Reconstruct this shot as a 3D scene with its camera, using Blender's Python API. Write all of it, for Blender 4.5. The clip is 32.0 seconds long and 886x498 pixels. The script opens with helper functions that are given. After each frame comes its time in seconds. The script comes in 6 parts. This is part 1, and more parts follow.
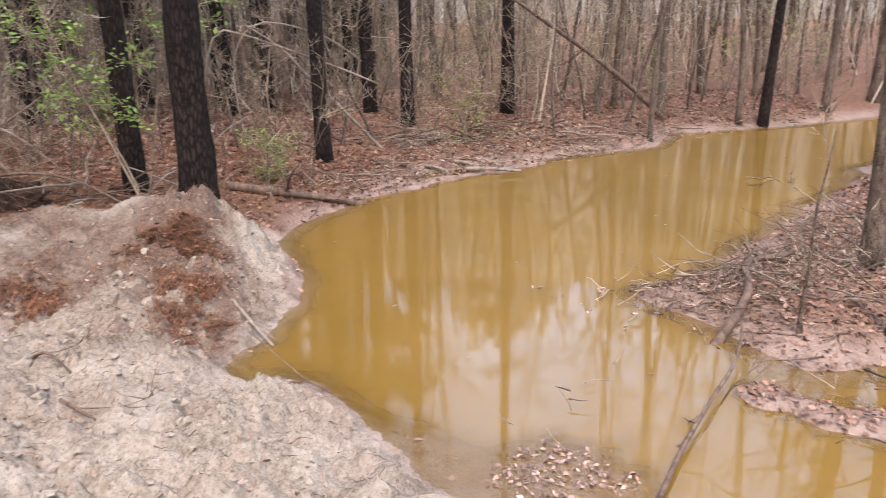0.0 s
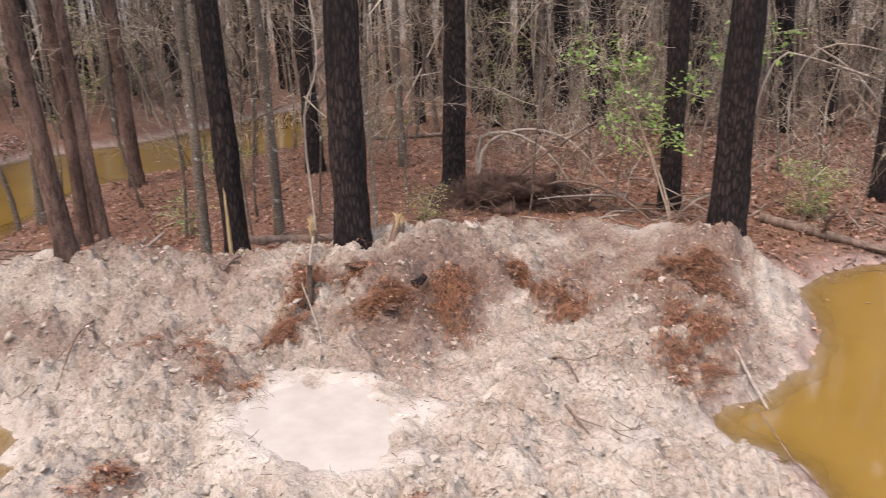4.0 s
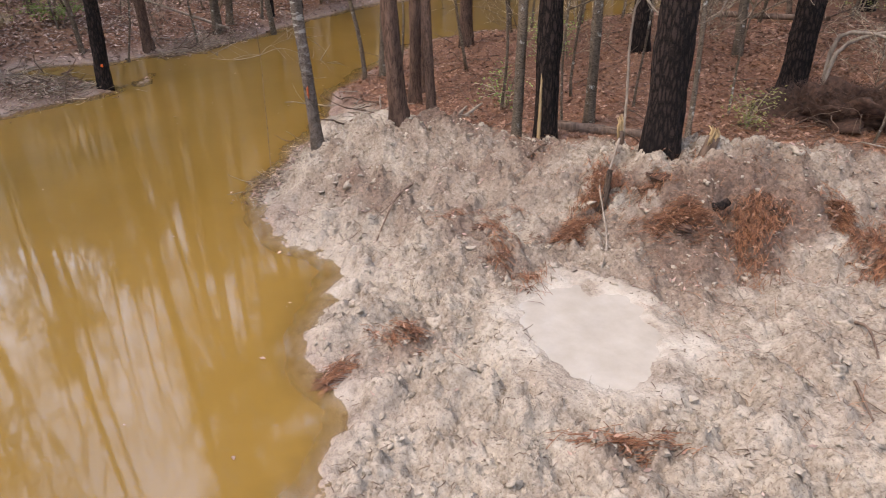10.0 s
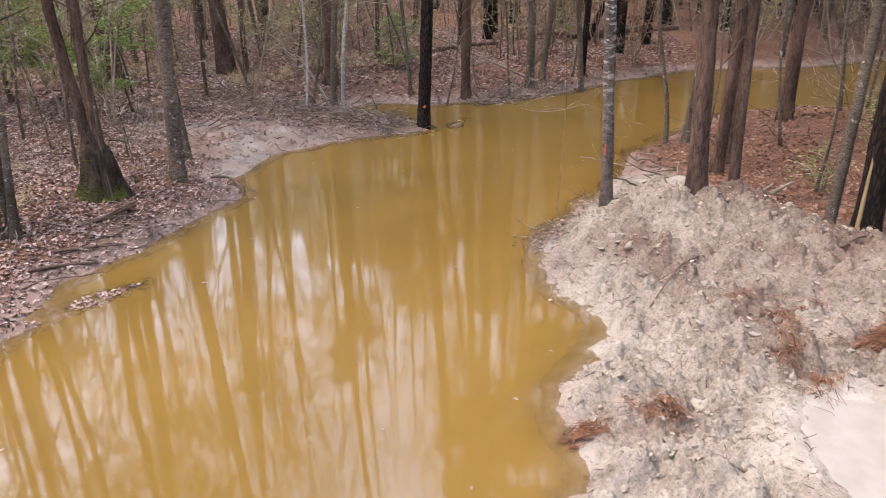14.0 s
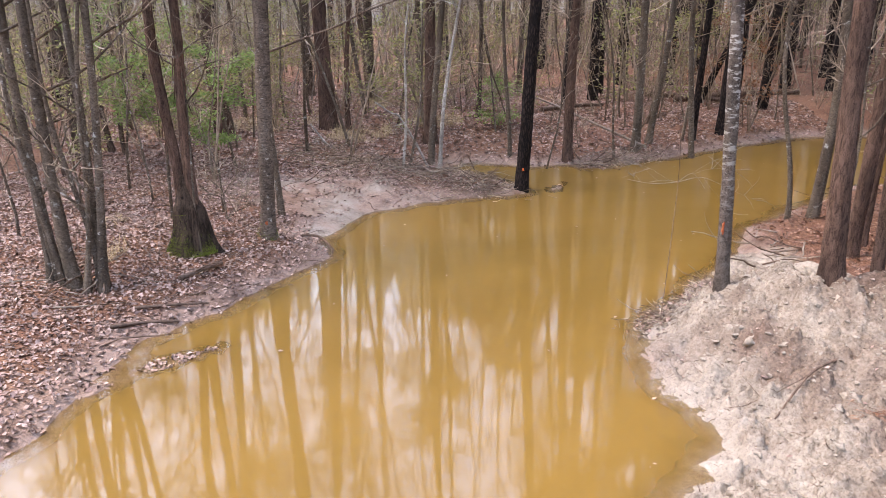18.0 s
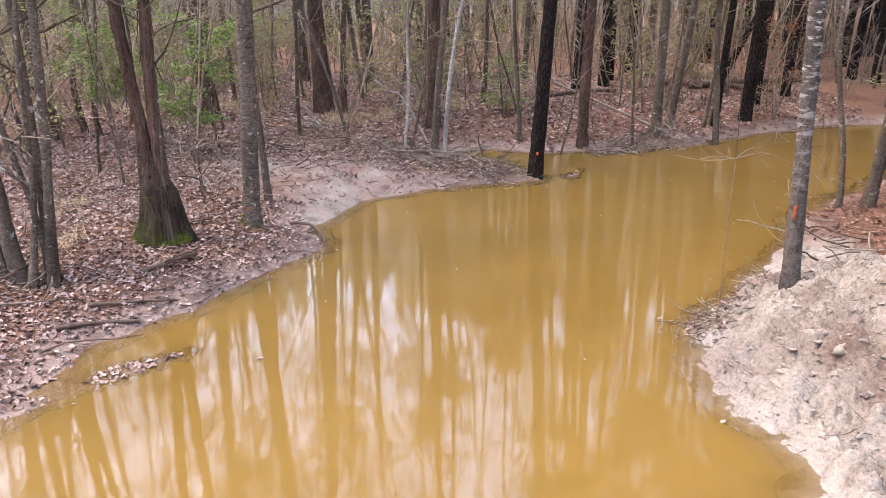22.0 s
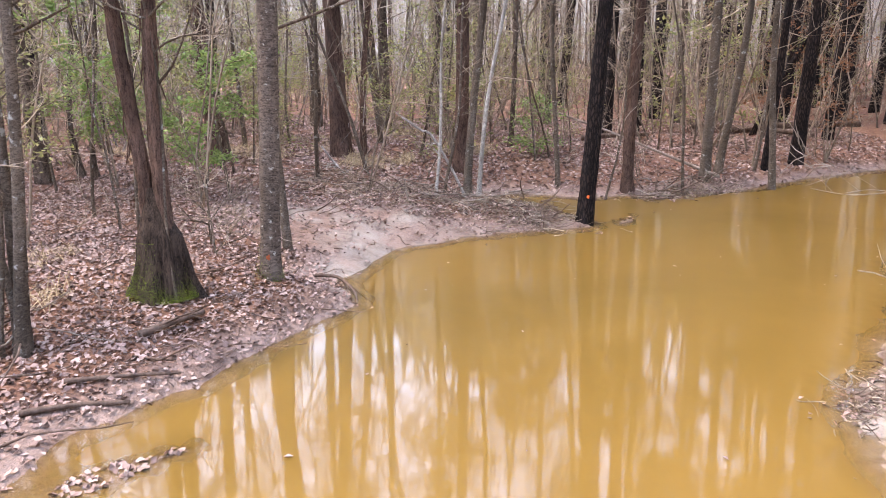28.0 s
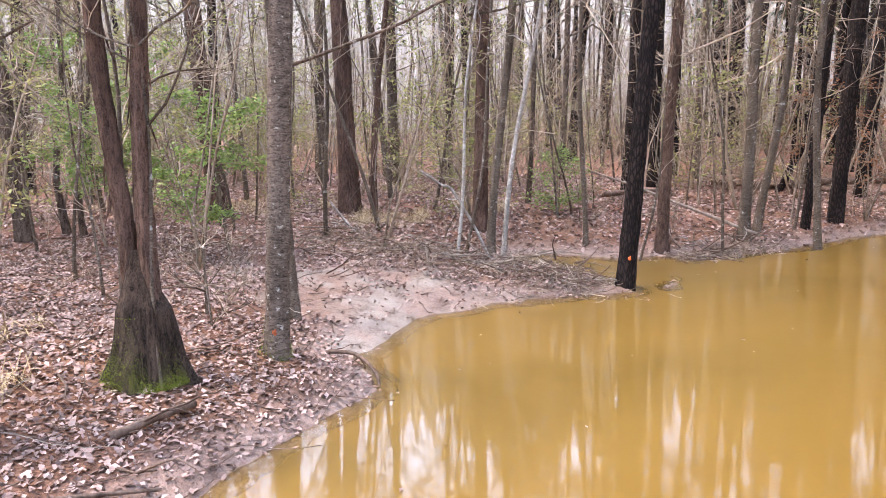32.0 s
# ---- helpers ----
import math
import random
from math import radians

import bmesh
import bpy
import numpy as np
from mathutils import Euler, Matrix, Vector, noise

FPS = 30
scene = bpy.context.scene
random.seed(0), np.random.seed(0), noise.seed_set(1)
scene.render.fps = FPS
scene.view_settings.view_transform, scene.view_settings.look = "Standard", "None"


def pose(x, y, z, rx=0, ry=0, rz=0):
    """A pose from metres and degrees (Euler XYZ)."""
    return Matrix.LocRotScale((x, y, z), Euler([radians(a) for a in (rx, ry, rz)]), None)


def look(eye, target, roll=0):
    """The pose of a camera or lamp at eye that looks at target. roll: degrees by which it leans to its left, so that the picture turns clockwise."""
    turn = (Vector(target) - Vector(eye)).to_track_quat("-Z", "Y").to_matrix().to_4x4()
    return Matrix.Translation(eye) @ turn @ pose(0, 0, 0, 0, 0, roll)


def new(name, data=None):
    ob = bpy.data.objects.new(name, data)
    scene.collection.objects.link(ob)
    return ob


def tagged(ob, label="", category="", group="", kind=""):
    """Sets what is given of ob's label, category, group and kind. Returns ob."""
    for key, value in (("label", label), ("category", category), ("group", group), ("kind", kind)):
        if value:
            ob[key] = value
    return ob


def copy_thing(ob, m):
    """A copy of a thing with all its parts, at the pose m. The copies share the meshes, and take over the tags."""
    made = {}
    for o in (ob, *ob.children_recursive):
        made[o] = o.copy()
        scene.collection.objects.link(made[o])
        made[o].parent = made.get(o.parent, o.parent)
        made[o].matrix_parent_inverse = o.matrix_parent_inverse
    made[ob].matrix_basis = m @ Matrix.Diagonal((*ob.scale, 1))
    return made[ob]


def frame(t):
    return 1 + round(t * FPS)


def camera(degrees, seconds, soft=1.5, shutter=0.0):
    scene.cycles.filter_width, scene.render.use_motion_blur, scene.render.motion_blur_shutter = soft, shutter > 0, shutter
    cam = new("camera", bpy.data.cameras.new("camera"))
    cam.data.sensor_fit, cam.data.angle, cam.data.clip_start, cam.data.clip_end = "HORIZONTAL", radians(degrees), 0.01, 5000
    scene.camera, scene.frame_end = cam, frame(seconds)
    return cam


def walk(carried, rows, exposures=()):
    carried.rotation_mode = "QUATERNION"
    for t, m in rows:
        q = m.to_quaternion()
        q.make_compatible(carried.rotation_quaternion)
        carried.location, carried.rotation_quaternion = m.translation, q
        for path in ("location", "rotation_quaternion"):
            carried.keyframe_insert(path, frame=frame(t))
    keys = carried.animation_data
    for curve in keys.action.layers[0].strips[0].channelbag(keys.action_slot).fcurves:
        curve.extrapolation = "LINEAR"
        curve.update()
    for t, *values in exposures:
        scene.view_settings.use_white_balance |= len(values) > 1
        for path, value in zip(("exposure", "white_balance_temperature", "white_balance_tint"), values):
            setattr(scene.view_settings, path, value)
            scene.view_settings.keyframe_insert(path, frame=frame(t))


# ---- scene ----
cam = camera(63.7, 32.0, soft=0.55, shutter=0.4)
PATH = [
    (0, (-1.202, 0.389, 2.433), (-1.165, 3.250, 1.533), -1.05),
    (0.5, (-1.208, 0.372, 2.437), (-1.440, 3.226, 1.541), -0.94),
    (1, (-1.178, 0.342, 2.496), (-1.681, 3.161, 1.600), -1.21),
    (1.5, (-1.177, 0.350, 2.544), (-1.933, 3.113, 1.653), -1.21),
    (2, (-1.169, 0.338, 2.605), (-2.174, 3.022, 1.717), -1.36),
    (2.5, (-1.167, 0.332, 2.659), (-2.414, 2.914, 1.778), -1.50),
    (3, (-1.145, 0.325, 2.703), (-2.611, 2.793, 1.830), -1.70),
    (3.5, (-1.152, 0.338, 2.754), (-2.836, 2.663, 1.886), -1.76),
    (4, (-1.148, 0.336, 2.859), (-3.036, 2.499, 1.990), -1.99),
    (4.5, (-1.148, 0.329, 2.939), (-3.217, 2.323, 2.079), -2.05),
    (6.5, (-1.101, 0.360, 3.316), (-3.633, 1.693, 2.414), -1.37),
    (7, (-1.094, 0.369, 3.289), (-3.635, 1.674, 2.372), -1.34),
    (7.5, (-1.101, 0.378, 3.265), (-3.607, 1.659, 2.226), -1.33),
    (8, (-1.129, 0.358, 3.270), (-3.580, 1.616, 2.083), -1.21),
    (8.5, (-1.144, 0.363, 3.273), (-3.537, 1.589, 1.942), -1.19),
    (9, (-1.153, 0.368, 3.286), (-3.516, 1.574, 1.885), -1.14),
    (9.5, (-1.158, 0.378, 3.287), (-3.556, 1.516, 1.887), -1.22),
    (10, (-1.154, 0.372, 3.269), (-3.595, 1.425, 1.879), -1.09),
    (10.5, (-1.162, 0.366, 3.264), (-3.647, 1.334, 1.891), -1.12),
    (11, (-1.158, 0.352, 3.281), (-3.705, 1.239, 1.968), -1.19),
    (11.5, (-1.164, 0.348, 3.278), (-3.773, 1.152, 2.036), -1.14),
    (12, (-1.171, 0.336, 3.253), (-3.842, 1.028, 2.076), -0.92),
    (12.5, (-1.170, 0.317, 3.248), (-3.884, 0.839, 2.081), -0.82),
    (13, (-1.167, 0.318, 3.240), (-3.914, 0.640, 2.078), -0.74),
    (13.5, (-1.157, 0.322, 3.234), (-3.922, 0.450, 2.076), -0.76),
    (14, (-1.146, 0.335, 3.244), (-3.913, 0.320, 2.085), -0.82),
    (14.5, (-1.136, 0.343, 3.258), (-3.912, 0.225, 2.124), -0.87),
    (15, (-1.121, 0.366, 3.254), (-3.919, 0.150, 2.194), -0.86),
    (15.5, (-1.110, 0.362, 3.262), (-3.925, 0.058, 2.271), -0.77),
    (17.5, (-1.515, 0.376, 3.240), (-4.334, -0.039, 2.301), -0.67),
    (18, (-1.778, 0.342, 3.248), (-4.596, -0.071, 2.304), -0.67),
    (18.5, (-2.068, 0.299, 3.247), (-4.884, -0.111, 2.299), -0.60),
    (19, (-2.365, 0.284, 3.207), (-5.180, -0.126, 2.256), -0.61),
    (19.5, (-2.654, 0.274, 3.021), (-5.470, -0.136, 2.070), -0.57),
    (20, (-2.804, 0.282, 2.807), (-5.619, -0.129, 1.854), -0.63),
    (20.5, (-2.860, 0.286, 2.756), (-5.674, -0.125, 1.802), -0.62),
    (21, (-2.889, 0.252, 2.771), (-5.703, -0.154, 1.813), -0.47),
    (21.5, (-2.912, 0.184, 2.769), (-5.726, -0.220, 1.812), -0.43),
    (22, (-2.912, 0.026, 2.771), (-5.728, -0.373, 1.815), -0.31),
    (22.5, (-2.906, -0.187, 2.767), (-5.721, -0.587, 1.812), -0.32),
    (23, (-2.894, -0.395, 2.760), (-5.711, -0.792, 1.808), -0.23),
    (23.5, (-2.891, -0.449, 2.748), (-5.708, -0.853, 1.801), -0.31),
    (24, (-2.880, -0.466, 2.739), (-5.699, -0.869, 1.794), -0.26),
    (24.5, (-2.894, -0.468, 2.690), (-5.714, -0.873, 1.747), -0.36),
    (26.5, (-3.496, -0.597, 2.486), (-6.315, -0.998, 1.543), -0.39),
    (27, (-3.723, -0.636, 2.451), (-6.560, -1.041, 1.566), -0.39),
    (27.5, (-3.970, -0.676, 2.403), (-6.828, -1.087, 1.590), -0.43),
    (28, (-4.201, -0.720, 2.358), (-7.078, -1.133, 1.615), -0.40),
    (28.5, (-4.428, -0.762, 2.304), (-7.323, -1.176, 1.637), -0.41),
    (29, (-4.559, -0.789, 2.279), (-7.470, -1.207, 1.686), -0.32),
    (29.5, (-4.622, -0.853, 2.241), (-7.545, -1.267, 1.712), -0.21),
    (30, (-4.693, -0.930, 2.212), (-7.619, -1.344, 1.695), -0.14),
    (30.5, (-4.818, -1.013, 2.185), (-7.744, -1.428, 1.668), -0.10),
    (31, (-4.969, -1.115, 2.171), (-7.895, -1.527, 1.652), -0.05),
    (31.5, (-5.124, -1.185, 2.190), (-8.050, -1.596, 1.674), -0.13),
    (32, (-5.275, -1.234, 2.219), (-8.202, -1.645, 1.708), -0.24),
]
walk(cam, [(t, look(eye, target, roll)) for t, eye, target, roll in PATH], [(0.0, 0.33, 8000, 18), (4.5, 0.43, 8200, 19), (7.0, 0.46, 8200, 18), (9.0, 0.08, 8250, 17), (12.0, 0.26, 8200, 18), (15.5, 0.48, 8000, 19), (20.0, 0.72, 7750, 20), (24.0, 0.76, 7700, 21), (32.0, 1.23, 7700, 21)])

# ---- light: a bright overcast sky over a bare winter wood ----
world = bpy.data.worlds.new("overcast_sky")
scene.world = world
world.use_nodes = True
wn = world.node_tree
sky = wn.nodes.new("ShaderNodeTexSky")
sky.sky_type, sky.sun_disc = "NISHITA", False
sky.sun_elevation, sky.sun_rotation = radians(60), radians(200)
sky.air_density, sky.dust_density = 1.0, 0.8
pale = wn.nodes.new("ShaderNodeHueSaturation")
pale.inputs["Saturation"].default_value = 0.92
wn.links.new(sky.outputs["Color"], pale.inputs["Color"])
wn.links.new(pale.outputs["Color"], wn.nodes["Background"].inputs["Color"])
wn.nodes["Background"].inputs["Strength"].default_value = 0.94

sun_data = bpy.data.lights.new("sun", "SUN")
sun_data.energy, sun_data.angle, sun_data.color = 1.9, radians(11), (1.0, 0.93, 0.82)
sun = new("sun", sun_data)
sun.matrix_world = pose(0, 0, 30, 30, 0, 200 - 180)


# ---- node helpers and materials ----
def shader(name, rough=0.8, spec=0.3):
    m = bpy.data.materials.new(name)
    m.use_nodes = True
    nt = m.node_tree
    b = nt.nodes["Principled BSDF"]
    b.inputs["Roughness"].default_value = rough
    b.inputs["Specular IOR Level"].default_value = spec
    return m, nt, b


def coords(nt, scale=(1, 1, 1), kind="Object"):
    tc, mp = nt.nodes.new("ShaderNodeTexCoord"), nt.nodes.new("ShaderNodeMapping")
    mp.inputs["Scale"].default_value = scale
    nt.links.new(tc.outputs[kind], mp.inputs["Vector"])
    return mp.outputs["Vector"]


def grain(nt, vec, scale, detail=6, rough=0.6, distort=0.0):
    n = nt.nodes.new("ShaderNodeTexNoise")
    n.inputs["Scale"].default_value, n.inputs["Detail"].default_value = scale, detail
    n.inputs["Roughness"].default_value, n.inputs["Distortion"].default_value = rough, distort
    nt.links.new(vec, n.inputs["Vector"])
    return n.outputs["Fac"]


def cells(nt, vec, scale, feature="F1"):
    n = nt.nodes.new("ShaderNodeTexVoronoi")
    n.feature = feature
    n.inputs["Scale"].default_value = scale
    nt.links.new(vec, n.inputs["Vector"])
    return n.outputs["Distance"]


def ramp(nt, fac, stops):
    r = nt.nodes.new("ShaderNodeValToRGB")
    while len(r.color_ramp.elements) < len(stops):
        r.color_ramp.elements.new(0.5)
    for e, (p, c) in zip(r.color_ramp.elements, stops):
        e.position, e.color = p, (*c, 1) if len(c) == 3 else c
    nt.links.new(fac, r.inputs["Fac"])
    return r.outputs["Color"]


def blend(nt, fac, a, b, how="MIX"):
    n = nt.nodes.new("ShaderNodeMix")
    n.data_type, n.blend_type = "RGBA", how
    for sock, v in ((n.inputs[0], fac), (n.inputs[6], a), (n.inputs[7], b)):
        if isinstance(v, (int, float)):
            sock.default_value = v
        elif isinstance(v, tuple):
            sock.default_value = (*v, 1)
        else:
            nt.links.new(v, sock)
    return n.outputs[2]


def relief(nt, b, height, dist=0.02, strength=0.6, into=None):
    n = nt.nodes.new("ShaderNodeBump")
    n.inputs["Distance"].default_value, n.inputs["Strength"].default_value = dist, strength
    nt.links.new(height, n.inputs["Height"])
    if into is not None:
        nt.links.new(into, n.inputs["Normal"])
    nt.links.new(n.outputs["Normal"], b.inputs["Normal"])
    return n.outputs["Normal"]


def attr(nt, name):
    n = nt.nodes.new("ShaderNodeAttribute")
    n.attribute_name = name
    return n.outputs["Fac"]


def maths(nt, op, a, b=0.0):
    n = nt.nodes.new("ShaderNodeMath")
    n.operation, n.use_clamp = op, op in ("MULTIPLY", "ADD", "SUBTRACT")
    for sock, v in zip(n.inputs, (a, b)):
        if isinstance(v, (int, float)):
            sock.default_value = v
        else:
            nt.links.new(v, sock)
    return n.outputs[0]


def island(nt):
    return nt.nodes.new("ShaderNodeNewGeometry").outputs["Random Per Island"]


def make_ground():
    m, nt, b = shader("forest_ground", 0.85, 0.25)
    v = coords(nt)
    big, mid, fine = grain(nt, v, 0.6, 4), grain(nt, v, 3.5, 8, 0.65), grain(nt, v, 28, 8, 0.7)
    # The darkest stop puts the shade of gaps between leaves into the litter colour.
    litter = ramp(nt, fine, [(0.34, (0.022, 0.012, 0.009)), (0.46, (0.13, 0.062, 0.039)), (0.6, (0.25, 0.13, 0.084)), (0.78, (0.38, 0.24, 0.172))])
    straw = ramp(nt, grain(nt, coords(nt, (60, 14, 1)), 1.0, 6), [(0.34, (0.05, 0.025, 0.016)), (0.7, (0.36, 0.19, 0.115))])
    litter = blend(nt, ramp(nt, big, [(0.42, (0, 0, 0)), (0.62, (1, 1, 1))]), litter, straw)
    clay = ramp(nt, mid, [(0.3, (0.13, 0.1, 0.074)), (0.42, (0.275, 0.232, 0.182)), (0.62, (0.4, 0.347, 0.28))])
    # Its darkest stop paints shaded crevices into the low spots of the fine noise.
    soil = ramp(nt, fine, [(0.34, (0.06, 0.043, 0.032)), (0.47, (0.24, 0.195, 0.15)), (0.64, (0.38, 0.322, 0.258))])
    clay = blend(nt, 0.42, clay, soil)
    damp = maths(nt, "ADD", maths(nt, "MULTIPLY", grain(nt, v, 1.5, 5, 0.6), 0.6), maths(nt, "MULTIPLY", grain(nt, v, 9, 5, 0.65), 0.4))
    clay = blend(nt, ramp(nt, damp, [(0.5, (0, 0, 0)), (0.62, (0.62, 0.62, 0.62))]), clay, ramp(nt, fine, [(0.32, (0.07, 0.047, 0.035)), (0.62, (0.25, 0.19, 0.145))]))
    clay = blend(nt, ramp(nt, damp, [(0.38, (0.55, 0.55, 0.55)), (0.46, (0, 0, 0))]), clay, (0.43, 0.385, 0.32))
    clay = blend(nt, maths(nt, "MULTIPLY", attr(nt, "roots"), 0.85), clay, ramp(nt, fine, [(0.3, (0.045, 0.024, 0.017)), (0.7, (0.21, 0.132, 0.096))]))
    flecks = ramp(nt, grain(nt, v, 62, 4, 0.6, 0.6), [(0.58, (0, 0, 0)), (0.64, (0.6, 0.6, 0.6))])
    clay = blend(nt, flecks, clay, (0.085, 0.058, 0.043))
    clay = blend(nt, attr(nt, "slick"), clay, ramp(nt, mid, [(0.35, (0.33, 0.287, 0.235)), (0.6, (0.43, 0.388, 0.327))]))
    col = blend(nt, attr(nt, "mud"), litter, clay)
    wet = attr(nt, "wet")
    muck = blend(nt, attr(nt, "mud"), ramp(nt, mid, [(0.34, (0.13, 0.09, 0.07)), (0.55, (0.38, 0.29, 0.24))]), ramp(nt, mid, [(0.36, (0.14, 0.104, 0.082)), (0.5, (0.35, 0.295, 0.25))]))
    col = blend(nt, maths(nt, "MULTIPLY", wet, 0.62), col, muck)
    nt.links.new(col, b.inputs["Base Color"])
    r = ramp(nt, wet, [(0.2, (0.9, 0.9, 0.9)), (0.95, (0.35, 0.35, 0.35))])
    nt.links.new(r, b.inputs["Roughness"])
    h = relief(nt, b, mid, 0.03, 0.5)
    h = relief(nt, b, fine, 0.012, 0.7, h)
    crumb = maths(nt, "ADD", cells(nt, v, 34), maths(nt, "MULTIPLY", cells(nt, v, 70), 0.5))
    relief(nt, b, crumb, 0.01, 0.6, h)
    return m


def make_bark(name, dark, mid, light, zscale, size, depth=0.02, patch=None, patch_at=0.62, cracks=False, foot=0.0):
    m, nt, b = shader(name, 0.9, 0.2)
    v = coords(nt, (1, 1, zscale))
    plates = maths(nt, "MULTIPLY", cells(nt, v, size, "DISTANCE_TO_EDGE"), 1.7) if cracks else maths(nt, "SUBTRACT", grain(nt, v, size * 0.8, 6, 0.7, 0.8), 0.15)
    g = grain(nt, v, size * 1.5, 8, 0.65, 0.6)
    crisp = grain(nt, coords(nt, (1, 1, 0.55 + 0.45 * zscale)), size * 4.5, 5, 0.7)
    f = maths(nt, "MULTIPLY", maths(nt, "ADD", plates, 0.35), maths(nt, "ADD", g, 0.2))
    f = maths(nt, "ADD", maths(nt, "MULTIPLY", f, 0.75), maths(nt, "MULTIPLY", maths(nt, "SUBTRACT", crisp, 0.33), 0.7))
    col = ramp(nt, f, [(0.26, dark), (0.39, mid), (0.56, light)])
    blot = grain(nt, coords(nt, (1, 1, 0.5)), 2.2, 5, 0.6)
    col = blend(nt, ramp(nt, blot, [(0.42, (0, 0, 0)), (0.62, (0.6, 0.6, 0.6))]), col, dark, "MIX")
    if patch:
        p = ramp(nt, grain(nt, coords(nt, (1, 1, patch[1])), patch[2], 6, 0.7), [(patch_at - 0.03, (0, 0, 0)), (patch_at + 0.04, (1, 1, 1))])
        if foot:  # older, darker bark near the ground
            sep = nt.nodes.new("ShaderNodeSeparateXYZ")
            nt.links.new(coords(nt), sep.inputs[0])
            p = blend(nt, ramp(nt, maths(nt, "MULTIPLY", sep.outputs["Z"], 1 / foot), [(0.35, (0.12, 0.12, 0.12)), (1.0, (1, 1, 1))]), (0, 0, 0), p)
        col = blend(nt, p, col, patch[0])
    nt.links.new(col, b.inputs["Base Color"])
    relief(nt, b, f, depth, 0.9)
    return m


def make_leaf(name, stops, rough=0.6, trans=0.0):
    m, nt, b = shader(name, rough, 0.3)
    col = ramp(nt, island(nt), stops)
    col = blend(nt, 0.35, col, ramp(nt, grain(nt, coords(nt), 14, 4), [(0.3, stops[0][1]), (0.7, stops[-1][1])]))
    nt.links.new(col, b.inputs["Base Color"])
    if trans:  # daylight shines through the blades
        thin, mix = nt.nodes.new("ShaderNodeBsdfTranslucent"), nt.nodes.new("ShaderNodeMixShader")
        nt.links.new(col, thin.inputs["Color"])
        mix.inputs[0].default_value = trans
        nt.links.new(b.outputs[0], mix.inputs[1])
        nt.links.new(thin.outputs[0], mix.inputs[2])
        nt.links.new(mix.outputs[0], nt.nodes["Material Output"].inputs["Surface"])
    return m


def make_wood(name, dark, light, zscale=0.2, size=14):
    m, nt, b = shader(name, 0.8, 0.25)
    f = grain(nt, coords(nt, (1, 1, zscale)), size, 8, 0.65, 0.4)
    nt.links.new(ramp(nt, f, [(0.3, dark), (0.7, light)]), b.inputs["Base Color"])
    relief(nt, b, f, 0.01, 0.6)
    return m


def make_water():
    """Opaque silty water: a clear mirror over silt, part of it ruffled by fine ripples."""
    m, nt, b = shader("muddy_water", 0.0, 0.5)
    v = coords(nt)
    silt = ramp(nt, grain(nt, v, 0.35, 4, 0.55, 0.5), [(0.3, (0.165, 0.094, 0.019)), (0.7, (0.215, 0.124, 0.029))])
    rip = grain(nt, coords(nt, (1.6, 0.7, 1)), 15.0, 3, 0.5)
    fine = grain(nt, coords(nt, (1.6, 0.7, 1)), 46.0, 2, 0.5)
    ruffled = nt.nodes.new("ShaderNodeBsdfPrincipled")
    ruffled.inputs["Roughness"].default_value = 0.28
    for body in (b, ruffled):
        nt.links.new(silt, body.inputs["Base Color"])
        n = relief(nt, body, rip, 0.006, 0.05)
        relief(nt, body, fine, 0.0015, 0.06, n)
    b.inputs["IOR"].default_value, ruffled.inputs["IOR"].default_value = 1.75, 1.33
    both = nt.nodes.new("ShaderNodeMixShader")
    both.inputs[0].default_value = 0.26
    nt.links.new(b.outputs[0], both.inputs[1])
    nt.links.new(ruffled.outputs[0], both.inputs[2])
    clear = nt.nodes.new("ShaderNodeBsdfTransparent")
    mix = nt.nodes.new("ShaderNodeMixShader")
    nt.links.new(ramp(nt, attr(nt, "depth"), [(0.0, (0.4, 0.4, 0.4)), (1.0, (1, 1, 1))]), mix.inputs[0])
    nt.links.new(clear.outputs[0], mix.inputs[1])
    nt.links.new(both.outputs[0], mix.inputs[2])
    nt.links.new(mix.outputs[0], nt.nodes["Material Output"].inputs["Surface"])
    return m


def make_plain(name, dark, light, scale=12, rough=0.8, bump=0.004):
    m, nt, b = shader(name, rough, 0.3)
    f = grain(nt, coords(nt), scale, 7, 0.65)
    nt.links.new(ramp(nt, f, [(0.3, dark), (0.7, light)]), b.inputs["Base Color"])
    relief(nt, b, f, bump, 0.6)
    return m


M_GROUND, M_WATER = make_ground(), make_water()
M_PINE = make_bark("charred_pine_bark", (0.004, 0.003, 0.003), (0.016, 0.011, 0.009), (0.05, 0.034, 0.029), 0.28, 26, 0.025, cracks=True)
M_GREY = make_bark("grey_lichen_bark", (0.012, 0.009, 0.006), (0.072, 0.053, 0.038), (0.22, 0.174, 0.13), 2.0, 30, 0.01, ((0.44, 0.43, 0.38), 1.2, 9), 0.62)
M_BAND = make_bark("banded_pale_bark", (0.02, 0.015, 0.012), (0.075, 0.058, 0.047), (0.17, 0.138, 0.115), 0.8, 18, 0.01, ((0.4, 0.385, 0.345), 3.2, 8.0), 0.55, foot=2.0)
M_RED = make_bark("stringy_red_brown_bark", (0.008, 0.005, 0.004), (0.07, 0.04, 0.029), (0.2, 0.125, 0.092), 0.22, 30, 0.02, ((0.3, 0.29, 0.25), 0.8, 5), 0.68)
M_FOOT = make_bark("dark_fluted_bark", (0.005, 0.004, 0.003), (0.032, 0.022, 0.016), (0.13, 0.09, 0.066), 0.22, 26, 0.03)
M_BROWN = make_bark("brown_hardwood_bark", (0.008, 0.006, 0.004), (0.062, 0.043, 0.032), (0.21, 0.158, 0.12), 0.3, 20, 0.012, ((0.34, 0.33, 0.29), 1.0, 6), 0.66)
